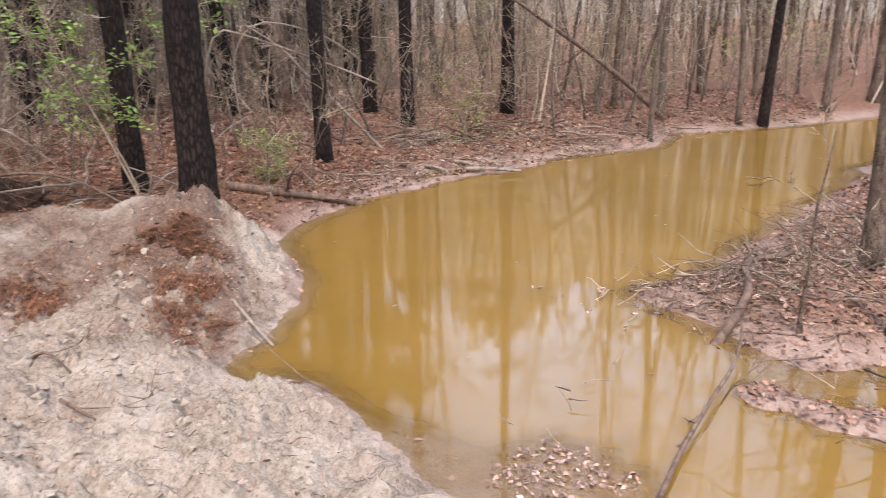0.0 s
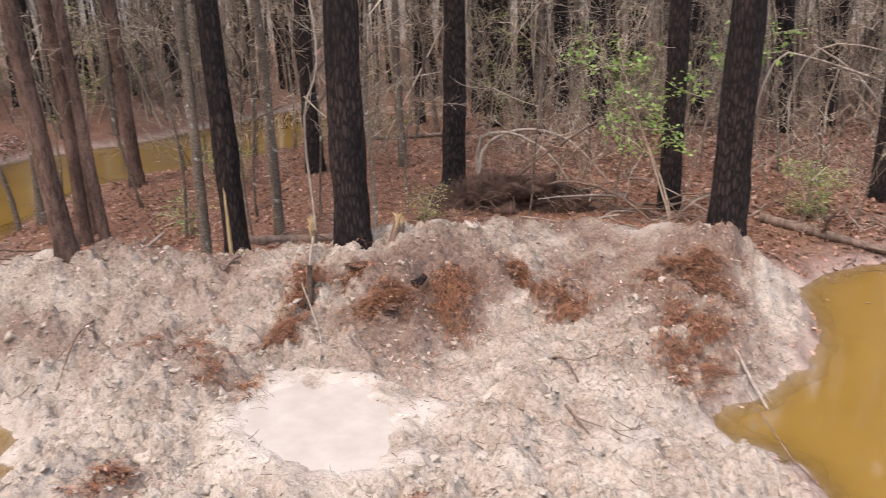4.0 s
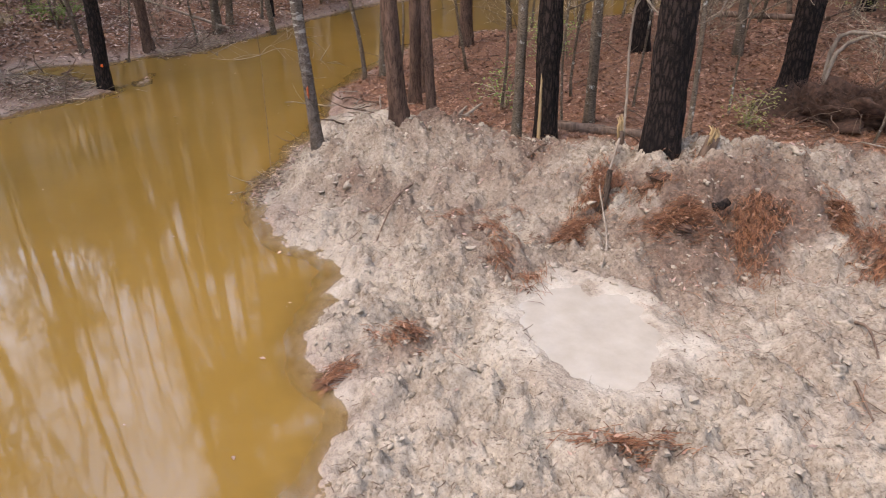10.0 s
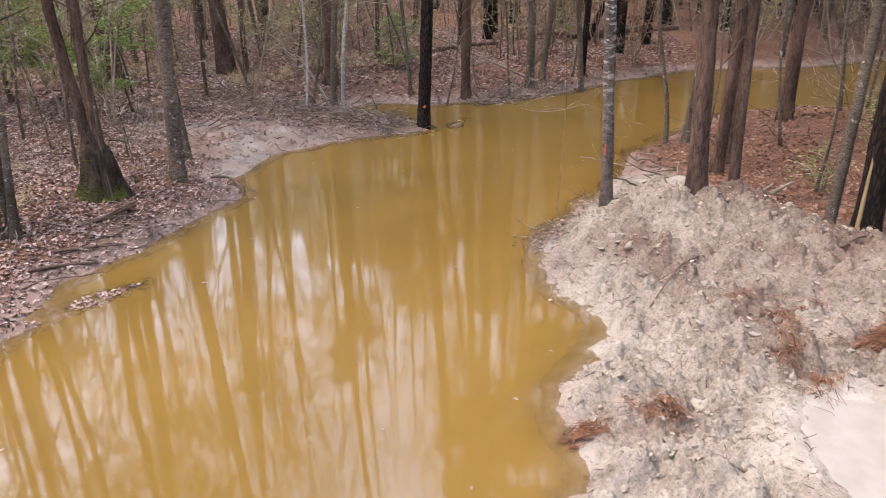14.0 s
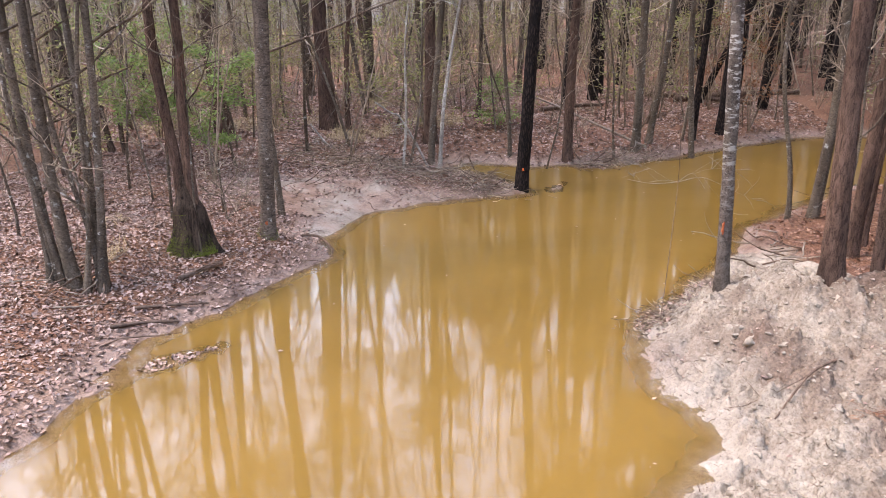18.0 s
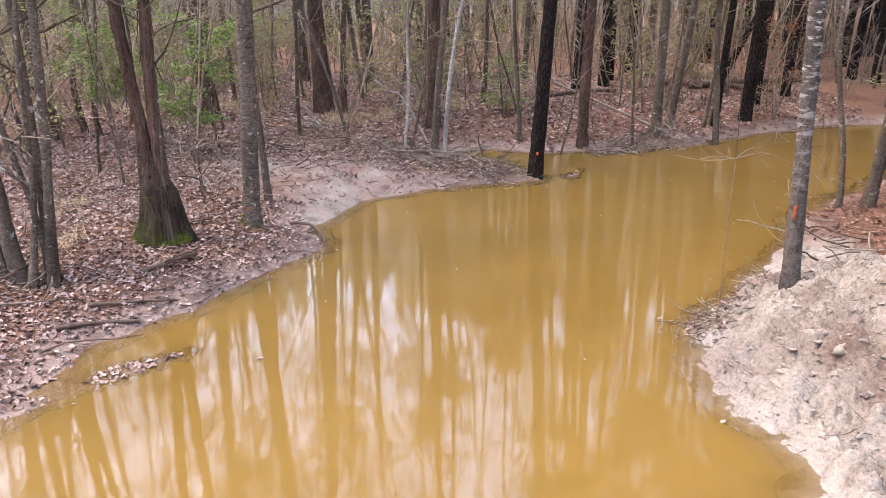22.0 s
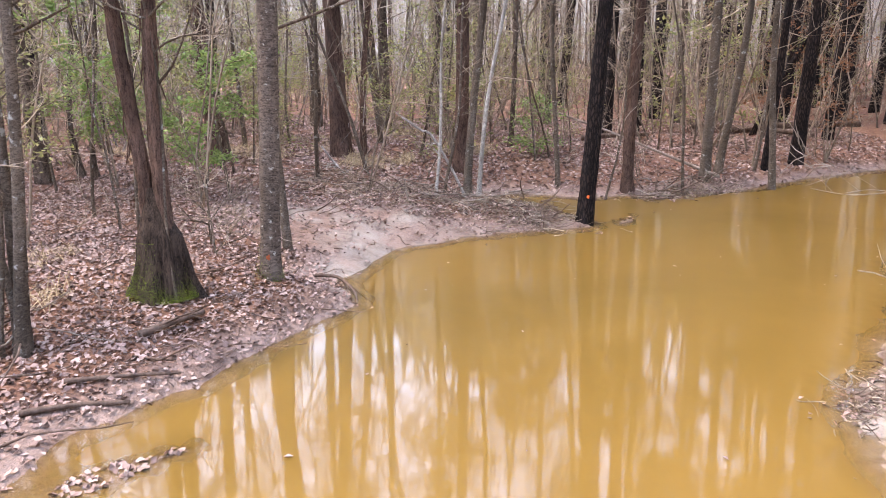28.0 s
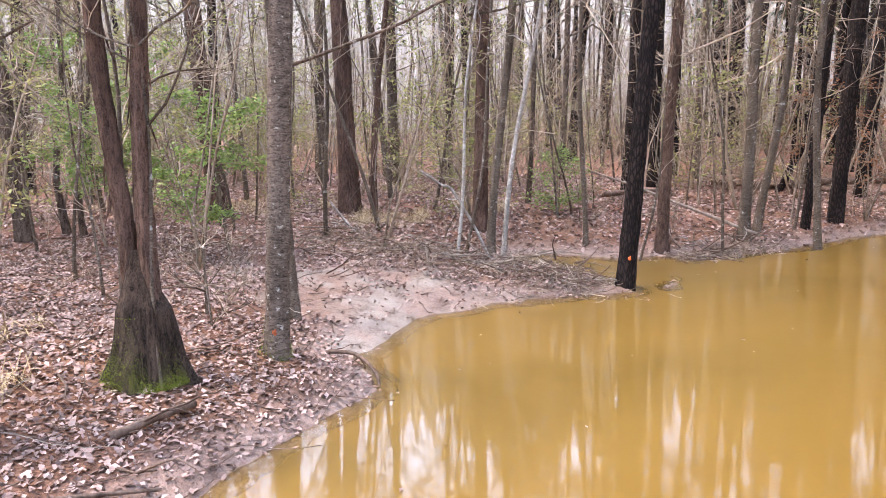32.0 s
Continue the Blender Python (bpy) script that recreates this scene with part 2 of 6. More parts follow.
M_RING = make_bark("ringed_grey_brown_bark", (0.012, 0.009, 0.007), (0.075, 0.057, 0.044), (0.22, 0.172, 0.136), 3.4, 11, 0.008, ((0.46, 0.44, 0.38), 1.3, 17), 0.63)
M_WHITE = make_bark("white_lichen_bark", (0.1, 0.09, 0.075), (0.3, 0.27, 0.23), (0.5, 0.47, 0.41), 0.8, 26, 0.008, ((0.6, 0.58, 0.52), 1.5, 6), 0.58)
M_PALE = make_wood("bleached_dead_wood", (0.13, 0.1, 0.078), (0.36, 0.3, 0.24))
M_TWIG = make_leaf("twig_bark", [(0.0, (0.02, 0.014, 0.01)), (0.45, (0.165, 0.114, 0.076)), (0.75, (0.42, 0.32, 0.225)), (1.0, (0.66, 0.55, 0.42))], 0.85)
# Lichen grey made paler than twig_bark, so haze sits in the brush colour.
M_TWIG_HAZE = make_leaf("haze_paled_lichened_twigs", [(0.0, (0.07, 0.056, 0.045)), (0.4, (0.26, 0.22, 0.185)), (1.0, (0.58, 0.53, 0.46))], 0.85)
M_STICK = make_wood("damp_brown_stick", (0.05, 0.032, 0.024), (0.22, 0.15, 0.11))
M_SPLINT = make_wood("fresh_splintered_wood", (0.2, 0.13, 0.065), (0.5, 0.36, 0.19), 0.15, 18)
M_LEAF = make_leaf("dead_oak_leaves", [(0.0, (0.035, 0.018, 0.013)), (0.4, (0.26, 0.155, 0.122)), (0.75, (0.43, 0.285, 0.232)), (1.0, (0.62, 0.47, 0.4))])
M_LEAF_RED = make_leaf("red_brown_litter", [(0.0, (0.05, 0.024, 0.016)), (0.4, (0.18, 0.086, 0.055)), (0.75, (0.33, 0.175, 0.12)), (1.0, (0.5, 0.32, 0.235))])
M_STRAW = make_leaf("red_pine_straw", [(0.0, (0.025, 0.01, 0.006)), (0.5, (0.17, 0.062, 0.03)), (1.0, (0.38, 0.18, 0.095))])
M_TAN = make_leaf("tan_dry_grass", [(0.0, (0.16, 0.11, 0.055)), (0.5, (0.38, 0.28, 0.15)), (1.0, (0.58, 0.46, 0.28))])
M_GREEN = make_leaf("evergreen_leaves", [(0.0, (0.09, 0.17, 0.045)), (0.5, (0.23, 0.38, 0.1)), (1.0, (0.45, 0.58, 0.2))], 0.4, 0.4)
M_OLIVE = make_leaf("yellow_green_leaves", [(0.0, (0.12, 0.15, 0.05)), (0.5, (0.27, 0.31, 0.115)), (1.0, (0.5, 0.46, 0.19))], 0.5, 0.45)
M_NEEDLE = make_leaf("pine_needles", [(0.0, (0.02, 0.04, 0.014)), (1.0, (0.06, 0.1, 0.035))], 0.5)
M_RUST = make_leaf("rust_clinging_leaves", [(0.0, (0.14, 0.06, 0.03)), (1.0, (0.4, 0.2, 0.1))], 0.6, 0.3)
M_CLOD = make_plain("clay_clods", (0.2, 0.165, 0.127), (0.4, 0.343, 0.275), 22, 0.9, 0.002)
M_GROUND_CLOD = make_plain("dry_clay_lumps", (0.24, 0.2, 0.156), (0.4, 0.343, 0.275), 3, 0.9, 0.003)
M_MOSS = make_plain("green_moss", (0.07, 0.095, 0.012), (0.27, 0.33, 0.04), 14, 0.95, 0.01)
M_MILK = make_plain("milky_puddle_water", (0.3, 0.268, 0.225), (0.38, 0.342, 0.292), 3.5, 0.06, 0.0005)
M_ORANGE = make_plain("orange_marking_paint", (0.75, 0.1, 0.02), (0.9, 0.2, 0.05), 30)
M_CUT = make_plain("raw_rust_cut", (0.2, 0.04, 0.015), (0.5, 0.14, 0.05), 40)
M_ROOT = make_plain("root_mat_soil", (0.02, 0.012, 0.009), (0.11, 0.06, 0.042), 14, 0.95, 0.02)


# ---- geometry helpers ----
def lattice(ix, iy, seed):
    h = (ix.astype(np.int64) * 374761393 + iy.astype(np.int64) * 668265263 + seed * 1442695041) & 0xFFFFFFFF
    h = ((h ^ (h >> 13)) * 1274126177) & 0xFFFFFFFF
    return ((h ^ (h >> 16)) & 0xFFFF) / 65535.0


def vnoise(x, y, seed=0):
    ix, iy = np.floor(x), np.floor(y)
    fx, fy = x - ix, y - iy
    fx, fy = fx * fx * (3 - 2 * fx), fy * fy * (3 - 2 * fy)
    a, b = lattice(ix, iy, seed), lattice(ix + 1, iy, seed)
    c, d = lattice(ix, iy + 1, seed), lattice(ix + 1, iy + 1, seed)
    return (a + (b - a) * fx) * (1 - fy) + (c + (d - c) * fx) * fy - 0.5


def fbm(x, y, seed=0, octaves=3):
    out, amp = 0 * x, 1.0
    for k in range(octaves):
        out, amp = out + amp * vnoise(x * 2**k + 17.3 * k, y * 2**k - 9.1 * k, seed + k), amp * 0.5
    return out


def poly_dist(px, py, poly):
    """Distance to the outline of a closed polygon, negative inside."""
    best, inside = np.full(px.shape, 1e9), np.zeros(px.shape, bool)
    for (ax, ay), (bx, by) in zip(poly, poly[1:] + poly[:1]):
        dx, dy = bx - ax, by - ay
        t = np.clip(((px - ax) * dx + (py - ay) * dy) / (dx * dx + dy * dy + 1e-9), 0, 1)
        best = np.minimum(best, np.hypot(px - ax - t * dx, py - ay - t * dy))
        cross = (ay > py) != (by > py)
        inside ^= cross & (px < (bx - ax) * (py - ay) / (by - ay + 1e-12) + ax)
    return np.where(inside, -best, best)


def line_dist(px, py, line):
    best, along = np.full(px.shape, 1e9), np.zeros(px.shape)
    for k, ((ax, ay), (bx, by)) in enumerate(zip(line, line[1:])):
        dx, dy = bx - ax, by - ay
        t = np.clip(((px - ax) * dx + (py - ay) * dy) / (dx * dx + dy * dy), 0, 1)
        d = np.hypot(px - ax - t * dx, py - ay - t * dy)
        best, along = np.where(d < best, d, best), np.where(d < best, k + t, along)
    return best, along


# The two pools and the bulldozed clay, as plans.
POOL = [(-0.6, 2.4), (-1.0, 3.4), (-1.39, 4.0), (-1.69, 4.43), (-2.05, 4.89), (-2.77, 5.1), (-2.86, 5.5), (-2.64, 5.94), (-2.5, 6.5),
        (-2.62, 7.4), (-3.0, 8.5), (-2.85, 9.7), (-2.1, 10.95), (-1.26, 12.5), (0.4, 13.4), (2.0, 14.1), (3.2, 14.6), (4.2, 16.4), (6.4, 16.9),
        (9.3, 18.2), (13, 19.5), (14, 17.5), (9, 14.3), (6.4, 12.4), (5.2, 11), (3.7, 9.5), (2.6, 8.2), (1.8, 7.3), (0.75, 6.6), (1.1, 5.6),
        (1.5, 5.05), (2.8, 5.0), (4.4, 4.6), (5, 3.2), (3, 1.6), (0.6, 1.7)]
POND = [(-3.0, -0.6), (-3.5, 0.3), (-4.3, 0.92), (-4.78, 1.2), (-5.33, 1.18), (-6, 1.3), (-6.36, 1.6), (-7, 1.8), (-7.66, 1.5), (-8.5, 1.42), (-9.1, 1.44),
        (-9.9, 1.95), (-10.5, 2.4), (-11.6, 2.97), (-12.8, 3.4), (-14, 4.4), (-15.9, 6.1), (-16.2, 7.4), (-16.2, 8.6), (-16.2, 10), (-17, 14),
        (-17.5, 20), (-26, 20), (-24, 15), (-22.3, 11), (-22.2, 8.9), (-21.9, 7), (-20, 4.5), (-18.6, 3.0), (-17.8, 1.5), (-17.5, 0.0), (-17.8, -1.5), (-17.2, -1.75), (-16.5, -1.45),
        (-15.6, -0.3), (-14.95, 0.0), (-14.4, -1.4), (-13.4, -2.6), (-12.6, -2.8), (-11.8, -3.0), (-10.9, -2.55), (-10, -3.0), (-8.9, -3.3), (-8.0, -3.85), (-7.3, -3.8), (-6.6, -3.8),
        (-5.6, -3.65), (-4.2, -4.0), (-2.6, -3.4), (-2.2, -1.6)]
CLAY = [(1, -3), (-3, -1), (-4.3, 0.9), (-6.3, 1.2), (-9.1, 1.3), (-10, 1.9), (-11.6, 3.0), (-11.4, 3.6), (-9.4, 3.5), (-8.3, 4.2), (-7.2, 5.2), (-6.4, 6.5), (-5.6, 7.9),
        (-4.4, 8.5), (-3.0, 8.7), (-2.5, 7.4), (-2.4, 6.0), (-1.9, 4.8), (-0.9, 3.5), (1, 1)]
FLAT = [(-11.5, -2.7), (-12.6, -2.5), (-14.5, -2.1), (-14.6, -2.9), (-14.7, -3.8), (-14.6, -4.8), (-13.9, -5.2), (-12.9, -4.5), (-11.9, -3.6)]
RIDGE = [(-9.6, 2.5), (-8.4, 3.0), (-7.2, 4.1), (-6.1, 4.9), (-5.6, 6.4), (-4.9, 7.4), (-3.8, 7.6)]
PUDDLE = (-4.72, 3.1, 0.31)
STRAW_AT = ((-6.19, 4.15, 0.22, 0.16), (-5.95, 3.66, 0.14, 0.08), (-5.78, 3.01, 0.2, 0.06), (-5.42, 4.45, 0.2, 0.12), (-5.17, 5.09, 0.3, 0.18), (-4.98, 5.86, 0.17, 0.1), (-4.69, 5.89, 0.14, 0.06), (-5.94, 4.6, 0.2, 0.06), (-5.35, 1.82, 0.13, 0.04), (-5.34, 1.33, 0.13, 0.04), (-3.62, 2.54, 0.13, 0.03), (-6.52, 3.03, 0.17, 0.03), (-3.3, 6.0, 0.33, 0.1), (-3.6, 6.7, 0.34, 0.1), (-3.0, 5.6, 0.25, 0.06), (-4.4, 5.9, 0.25, 0.1))


def pool_edge(x, y):
    """1 at the puddle's edge, less inside."""
    return np.hypot((x - PUDDLE[0]) / 0.62, (y - PUDDLE[1]) / 0.5) + 0.36 * fbm(x * 2.4, y * 2.4, 51, 3)


def clods(x, y, scale, seed):
    """Broken lumps with clefts between them: 0 in a cleft, up to 1 on a lump."""
    u = x * scale + 0.9 * vnoise(x * scale * 1.7, y * scale * 1.7, seed + 7)
    v = y * scale + 0.9 * vnoise(x * scale * 1.7, y * scale * 1.7, seed + 8)
    iu, iv = np.floor(u), np.floor(v)
    one, two, rank = np.full(x.shape, 9.0), np.full(x.shape, 9.0), np.zeros(x.shape)
    for du in (-1, 0, 1):
        for dv in (-1, 0, 1):
            a, b = iu + du, iv + dv
            d = np.hypot(a + lattice(a, b, seed) - u, b + lattice(a, b, seed + 1) - v)
            near = d < one
            two = np.where(near, one, np.minimum(two, d))
            rank = np.where(near, lattice(a, b, seed + 2), rank)
            one = np.where(near, d, one)
    return (0.25 + 0.75 * rank**1.5) * np.clip((two - one) * 2.2, 0, 1) ** 0.6


def lay(x, y):
    """Height, and the shares of clay, wet mud, roots and distance from the water, over the whole ground."""
    x, y = np.asarray(x, float), np.asarray(y, float)
    d = np.minimum(poly_dist(x, y, POOL), poly_dist(x, y, POND))
    d = d + 0.22 * fbm(x * 1.4, y * 1.4, 3, 3) + 0.05 * fbm(x * 7, y * 7, 5, 2)
    land = np.clip(d, 0, None)
    clay = np.clip(0.5 - (poly_dist(x, y, CLAY) + 0.35 * fbm(x * 1.6, y * 1.6, 8, 3)) / 0.35, 0, 1)
    flat = np.clip(0.5 - (poly_dist(x, y, FLAT) + 0.9 * fbm(x * 1.3, y * 1.3, 9, 4)) / 0.7, 0, 1)
    z = np.where(d > 0, 0.2 * (1 - np.exp(-land / 0.6)) + (0.14 + 0.24 * (1 - clay)) * (1 - np.exp(-land / 3.5)), -0.55 * (1 - np.exp(d / 1.3)))
    z = z + np.clip(land / 2, 0, 1) * 0.14 * fbm(x * 0.45, y * 0.45, 11, 3)
    far = np.clip((np.hypot(x + 6, y - 3) - 25) / 60, 0, 1)
    z = z + far * (1.6 + 2.0 * fbm(x * 0.03, y * 0.03, 12, 2))
    dr, along = line_dist(x, y, RIDGE)
    rise = 0.56 + 0.1 * np.sin(along * 2.1 + 0.5)
    near = 1 - np.exp(-land / 0.55)
    z = z + near * rise * np.exp(-(dr / 0.95) ** 2) * np.clip(along * 1.2 + 0.35, 0, 1)
    for bx, by, bh, bs in ((-3.6, 4.7, 0.2, 0.8), (-3.5, 6.2, 0.22, 0.9), (-3.4, 7.4, 0.16, 0.6), (-6.6, 2.6, 0.15, 0.7), (-2.6, 2.4, 0.14, 0.9), (-10.2, -4.5, 0.11, 1.1)):
        z = z + near * bh * np.exp(-((x - bx) ** 2 + (y - by) ** 2) / bs**2)
    slick = 0 * x
    lump = np.abs(fbm(x * 2.6, y * 2.6, 21, 3)) * 0.26 + 0.05 * fbm(x * 7, y * 7, 25, 3) - 0.09
    if np.any(clay > 0):
        churned = np.clip(0.75 + 1.5 * fbm(x * 0.9, y * 0.9, 23, 3), 0.12, 1)
        slick = np.clip(1.9 * (0.42 - churned), 0, 1)
        lump = lump + churned * (0.09 * clods(x, y, 6.5, 501) + 0.062 * clods(x, y, 13.0, 511) + 0.034 * clods(x, y, 25.0, 521))
    z = z + clay * lump * np.clip(d * 3 + 0.4, 0.15, 1)
    z = z + flat * np.clip(d * 3, 0, 1) * (0.05 * np.abs(fbm(x * 5, y * 5, 33, 3)) - 0.015)
    z = z + (1 - clay) * np.clip(d * 2 + 0.3, 0, 1) * (0.03 * fbm(x * 4, y * 4, 31, 3))
    # low bars of silt and leaves that just break the water
    for line, width, top in ((((-6.9, -3.8), (-7.6, -3.3), (-8.1, -2.85)), 0.17, -0.006), (((-0.3, 4.0), (-0.75, 3.9), (-1.0, 3.5), (-0.7, 2.9)), 0.6, -0.012),
                             (((1.0, 4.6), (1.5, 4.2), (2.4, 3.9)), 0.3, 0.05), (((-15.2, 0.5), (-15.9, 0.75)), 0.14, 0.006), (((-2.2, 11.0), (0.6, 13.2)), 0.3, 0.05)):
        db, _ = line_dist(x, y, line)
        bump = np.exp(-(db / width) ** 2) * (1.15 + 1.0 * fbm(x * 3, y * 3, 41, 3))
        top = top + 0.035 * fbm(x * 6, y * 6, 43, 3)
        z = np.maximum(z, (z * (1 - np.clip(bump, 0, 1)) + np.clip(bump, 0, 1) * top))
    pz, dp = PUDDLE[2], pool_edge(x, y)
    sink = np.clip((1.6 - dp) / 0.4, 0, 1)
    z = z * (1 - sink) + sink * (pz + 0.16 * np.clip(dp - 1.0, -0.25, 0.4) + 0.02 * fbm(x * 9, y * 9, 77, 3))
    wet = np.clip(1.15 - np.abs(d) / 0.5, 0, 1) * (1 - 0.55 * clay) + 0.6 * flat + np.clip(1.2 - np.abs(dp - 1) / 0.2, 0, 1) * 0.3
    trash = np.clip(fbm(x * 1.1, y * 1.1, 61, 4) * 2.4 + 0.2, 0, 1) * np.clip(1.25 - np.abs(dr - 0.6) / 1.3, 0.22, 1)
    wet = wet + 0.25 * np.clip((x - 0.2) / 0.8, 0, 1) * np.clip((9.5 - y) / 2, 0, 1) * np.clip((y - 2.5) / 1, 0, 1)
    slick = np.clip(slick + np.clip(1.35 - np.abs(dp - 1) / 0.3, 0, 1) * np.clip(0.7 + 2 * fbm(x * 5, y * 5, 65, 3), 0, 1), 0, 1)
    for sx, sy, sr, _ in STRAW_AT:
        trash = trash + np.exp(-((x - sx) ** 2 + (y - sy) ** 2) / (1.5 * sr) ** 2) * np.clip(0.75 + 1.8 * fbm(x * 5, y * 5, 63, 3), 0, 1)
    return z, np.clip(clay + flat * np.clip(0.5 + 2.2 * fbm(x * 2.6, y * 2.6, 35, 4), 0, 1), 0, 1), np.clip(wet + (d < -0.02), 0, 1), np.clip(trash, 0, 1), slick, d


def height(x, y):
    return float(lay(np.array([x]), np.array([y]))[0][0])


def heights(x, y):
    return lay(x, y)[0]


def mesh_np(name, verts, faces, smooth=True):
    """A mesh from an array of places and an array of faces that all have the same number of corners."""
    me = bpy.data.meshes.new(name)
    verts, faces = np.asarray(verts, np.float32), np.asarray(faces, np.int32)
    k = faces.shape[1]
    me.vertices.add(len(verts))
    me.vertices.foreach_set("co", verts.ravel())
    me.loops.add(faces.size)
    me.loops.foreach_set("vertex_index", faces.ravel())
    me.polygons.add(len(faces))
    me.polygons.foreach_set("loop_start", np.arange(0, faces.size, k, dtype=np.int32))
    me.polygons.foreach_set("use_smooth", np.full(len(faces), smooth))
    me.update(calc_edges=True)
    return me


def part(name, me, mat, parent=None, label="", at=None):
    ob = new(name, me)
    if mat and not me.materials:
        me.materials.append(mat)
    if parent is not None:
        ob.parent = parent
    if at is not None:
        ob.matrix_basis = at
    return tagged(ob, label) if label else ob


class Tubes:
    """Gathers round, tapering, bent stems into one mesh."""

    def __init__(self):
        self.v, self.f, self.n = [], [], 0

    def add(self, pts, radii, sides=6, rough=0.0, rng=None):
        pts, radii = np.asarray(pts, float), np.asarray(radii, float)
        tang = np.gradient(pts, axis=0)
        tang /= np.linalg.norm(tang, axis=1)[:, None] + 1e-9
        ref = np.array([1.0, 0, 0]) if abs(tang[0][0]) < 0.8 else np.array([0, 1.0, 0])
        a = np.cross(tang, ref)
        a /= np.linalg.norm(a, axis=1)[:, None] + 1e-9
        b = np.cross(tang, a)
        ang = np.linspace(0, 2 * np.pi, sides, endpoint=False)
        ring = np.cos(ang)[None, :, None] * a[:, None] + np.sin(ang)[None, :, None] * b[:, None]
        rad = radii[:, None] * np.ones(sides)
        if rough and rng is not None:
            rad = rad * (1 + rough * (rng.random(rad.shape) - 0.5))
            if sides > 14:  # ridged bark: plates that run up the stem
                hh = np.concatenate([[0], np.cumsum(np.linalg.norm(np.diff(pts, axis=0), axis=1))])[:, None] + 0 * ang
                aa = np.cos(ang)[None] * 2.2 + 0 * hh
                bb = np.sin(ang)[None] * 2.2 + 0 * hh
                k = int(rng.integers(1000))
                rad = rad * (1 + rough * 1.6 * (vnoise(aa * 3 + hh * 1.3, bb * 3 + hh * 0.7, k) + 0.7 * vnoise(aa * 1.0 + hh * 0.8, bb - hh * 0.6, k + 5)))
        self.v.append((pts[:, None] + ring * rad[..., None]).reshape(-1, 3))
        i, j = np.meshgrid(np.arange(len(pts) - 1), np.arange(sides), indexing="ij")
        q = np.stack([i * sides + j, i * sides + (j + 1) % sides, (i + 1) * sides + (j + 1) % sides, (i + 1) * sides + j], -1).reshape(-1, 4)
        self.f.append(q + self.n)
        self.n += len(pts) * sides
        # close the ends with small fans of quads
        for base, flip in ((self.n - sides, False), (self.n - len(pts) * sides, True)):
            for k in range(1, sides - 2, 2):
                c = [base, base + k, base + k + 1, base + k + 2]
                self.f.append(np.array([c[::-1] if flip else c]))
        return self

    def mesh(self, name):
        return mesh_np(name, np.concatenate(self.v), np.concatenate(self.f))


def stem(start, way, length, bend, rng, n=6, up=0.0):
    """A wandering line of n places from start along way."""
    p, d, out = np.array(start, float), np.array(way, float) / np.linalg.norm(way), [np.array(start, float)]
    for _ in range(n - 1):
        d = d + rng.normal(0, bend, 3) + np.array([0, 0, up])
        d /= np.linalg.norm(d)
        p = p + d * length / (n - 1)
        out.append(p)
    return np.array(out)


def leaf_cloud(name, places, rng, size=(0.05, 0.1), flat=0.5, slim=0.45):
    """Bent, pointed leaves: two quads each, folded along the middle rib."""
    n = len(places)
    s = rng.uniform(size[0], size[1], n)[:, None, None]
    w = slim
    base = np.array([[0, -0.5, 0], [w * 0.5, -0.08, 0.1], [0, 0.5, 0.02], [-w * 0.5, -0.08, 0.1], [0, -0.1, -0.04]])
    t = rng.normal(0, 1, (n, 3)) * np.array([1, 1, flat])
    t /= np.linalg.norm(t, axis=1)[:, None]
    up = rng.normal(0, flat, (n, 3)) + np.array([0, 0, 1.0])
    a = np.cross(t, up)
    a /= np.linalg.norm(a, axis=1)[:, None] + 1e-9
    u = np.cross(a, t)
    axes = np.stack([a, t, u], 1)
    curl = rng.uniform(-0.5, 2.2, n)[:, None]
    shape = np.repeat(base[None], n, 0)
    shape[:, :, 2] *= curl
    v = np.einsum("nkc,ncd->nkd", shape, axes) * s + np.asarray(places)[:, None]
    f = np.array([[0, 1, 2, 4], [0, 4, 2, 3]])
    faces = (np.arange(n)[:, None, None] * 5 + f[None]).reshape(-1, 4)
    return mesh_np(name, v.reshape(-1, 3), faces)


# ---- the ground: one sheet from the pools to the horizon ----
def steps(marks):
    out = [marks[0][0]]
    for (a, _), (b, s) in zip(marks, marks[1:]):
        n = max(1, round((b - a) / s))
        out += [a + (b - a) * (k + 1) / n for k in range(n)]
    return np.array(out)


GX = steps([(-600, 0), (-200, 80), (-80, 12), (-40, 1.6), (-24, 0.3), (-12, 0.12), (-9.8, 0.035), (-1.6, 0.0185), (4, 0.08), (14, 0.25), (40, 1.6), (120, 12), (600, 80)])
GY = steps([(-600, 0), (-200, 80), (-80, 12), (-30, 1.6), (-12, 0.3), (-6, 0.12), (-2.4, 0.06), (0.6, 0.1), (7.2, 0.0185), (9, 0.04), (17, 0.12), (30, 0.3), (60, 1.6), (140, 12), (600, 80)])


def build_ground():
    x, y = np.meshgrid(GX, GY, indexing="ij")
    z, clay, wet, trash, slick, d = lay(x.ravel(), y.ravel())
    ny = len(GY)
    i, j = np.meshgrid(np.arange(len(GX) - 1), np.arange(ny - 1), indexing="ij")
    a = (i * ny + j).ravel()
    me = mesh_np("ground", np.stack([x.ravel(), y.ravel(), z], 1), np.stack([a, a + ny, a + ny + 1, a + 1], 1))
    for name, values in (("mud", clay), ("wet", wet), ("roots", trash), ("slick", slick)):
        me.attributes.new(name, "FLOAT", "POINT").data.foreach_set("value", values.astype(np.float32))
    tagged(part("ground", me, M_GROUND), "forest floor of brown leaf litter and churned grey clay", "ground", kind="structure")


build_ground()


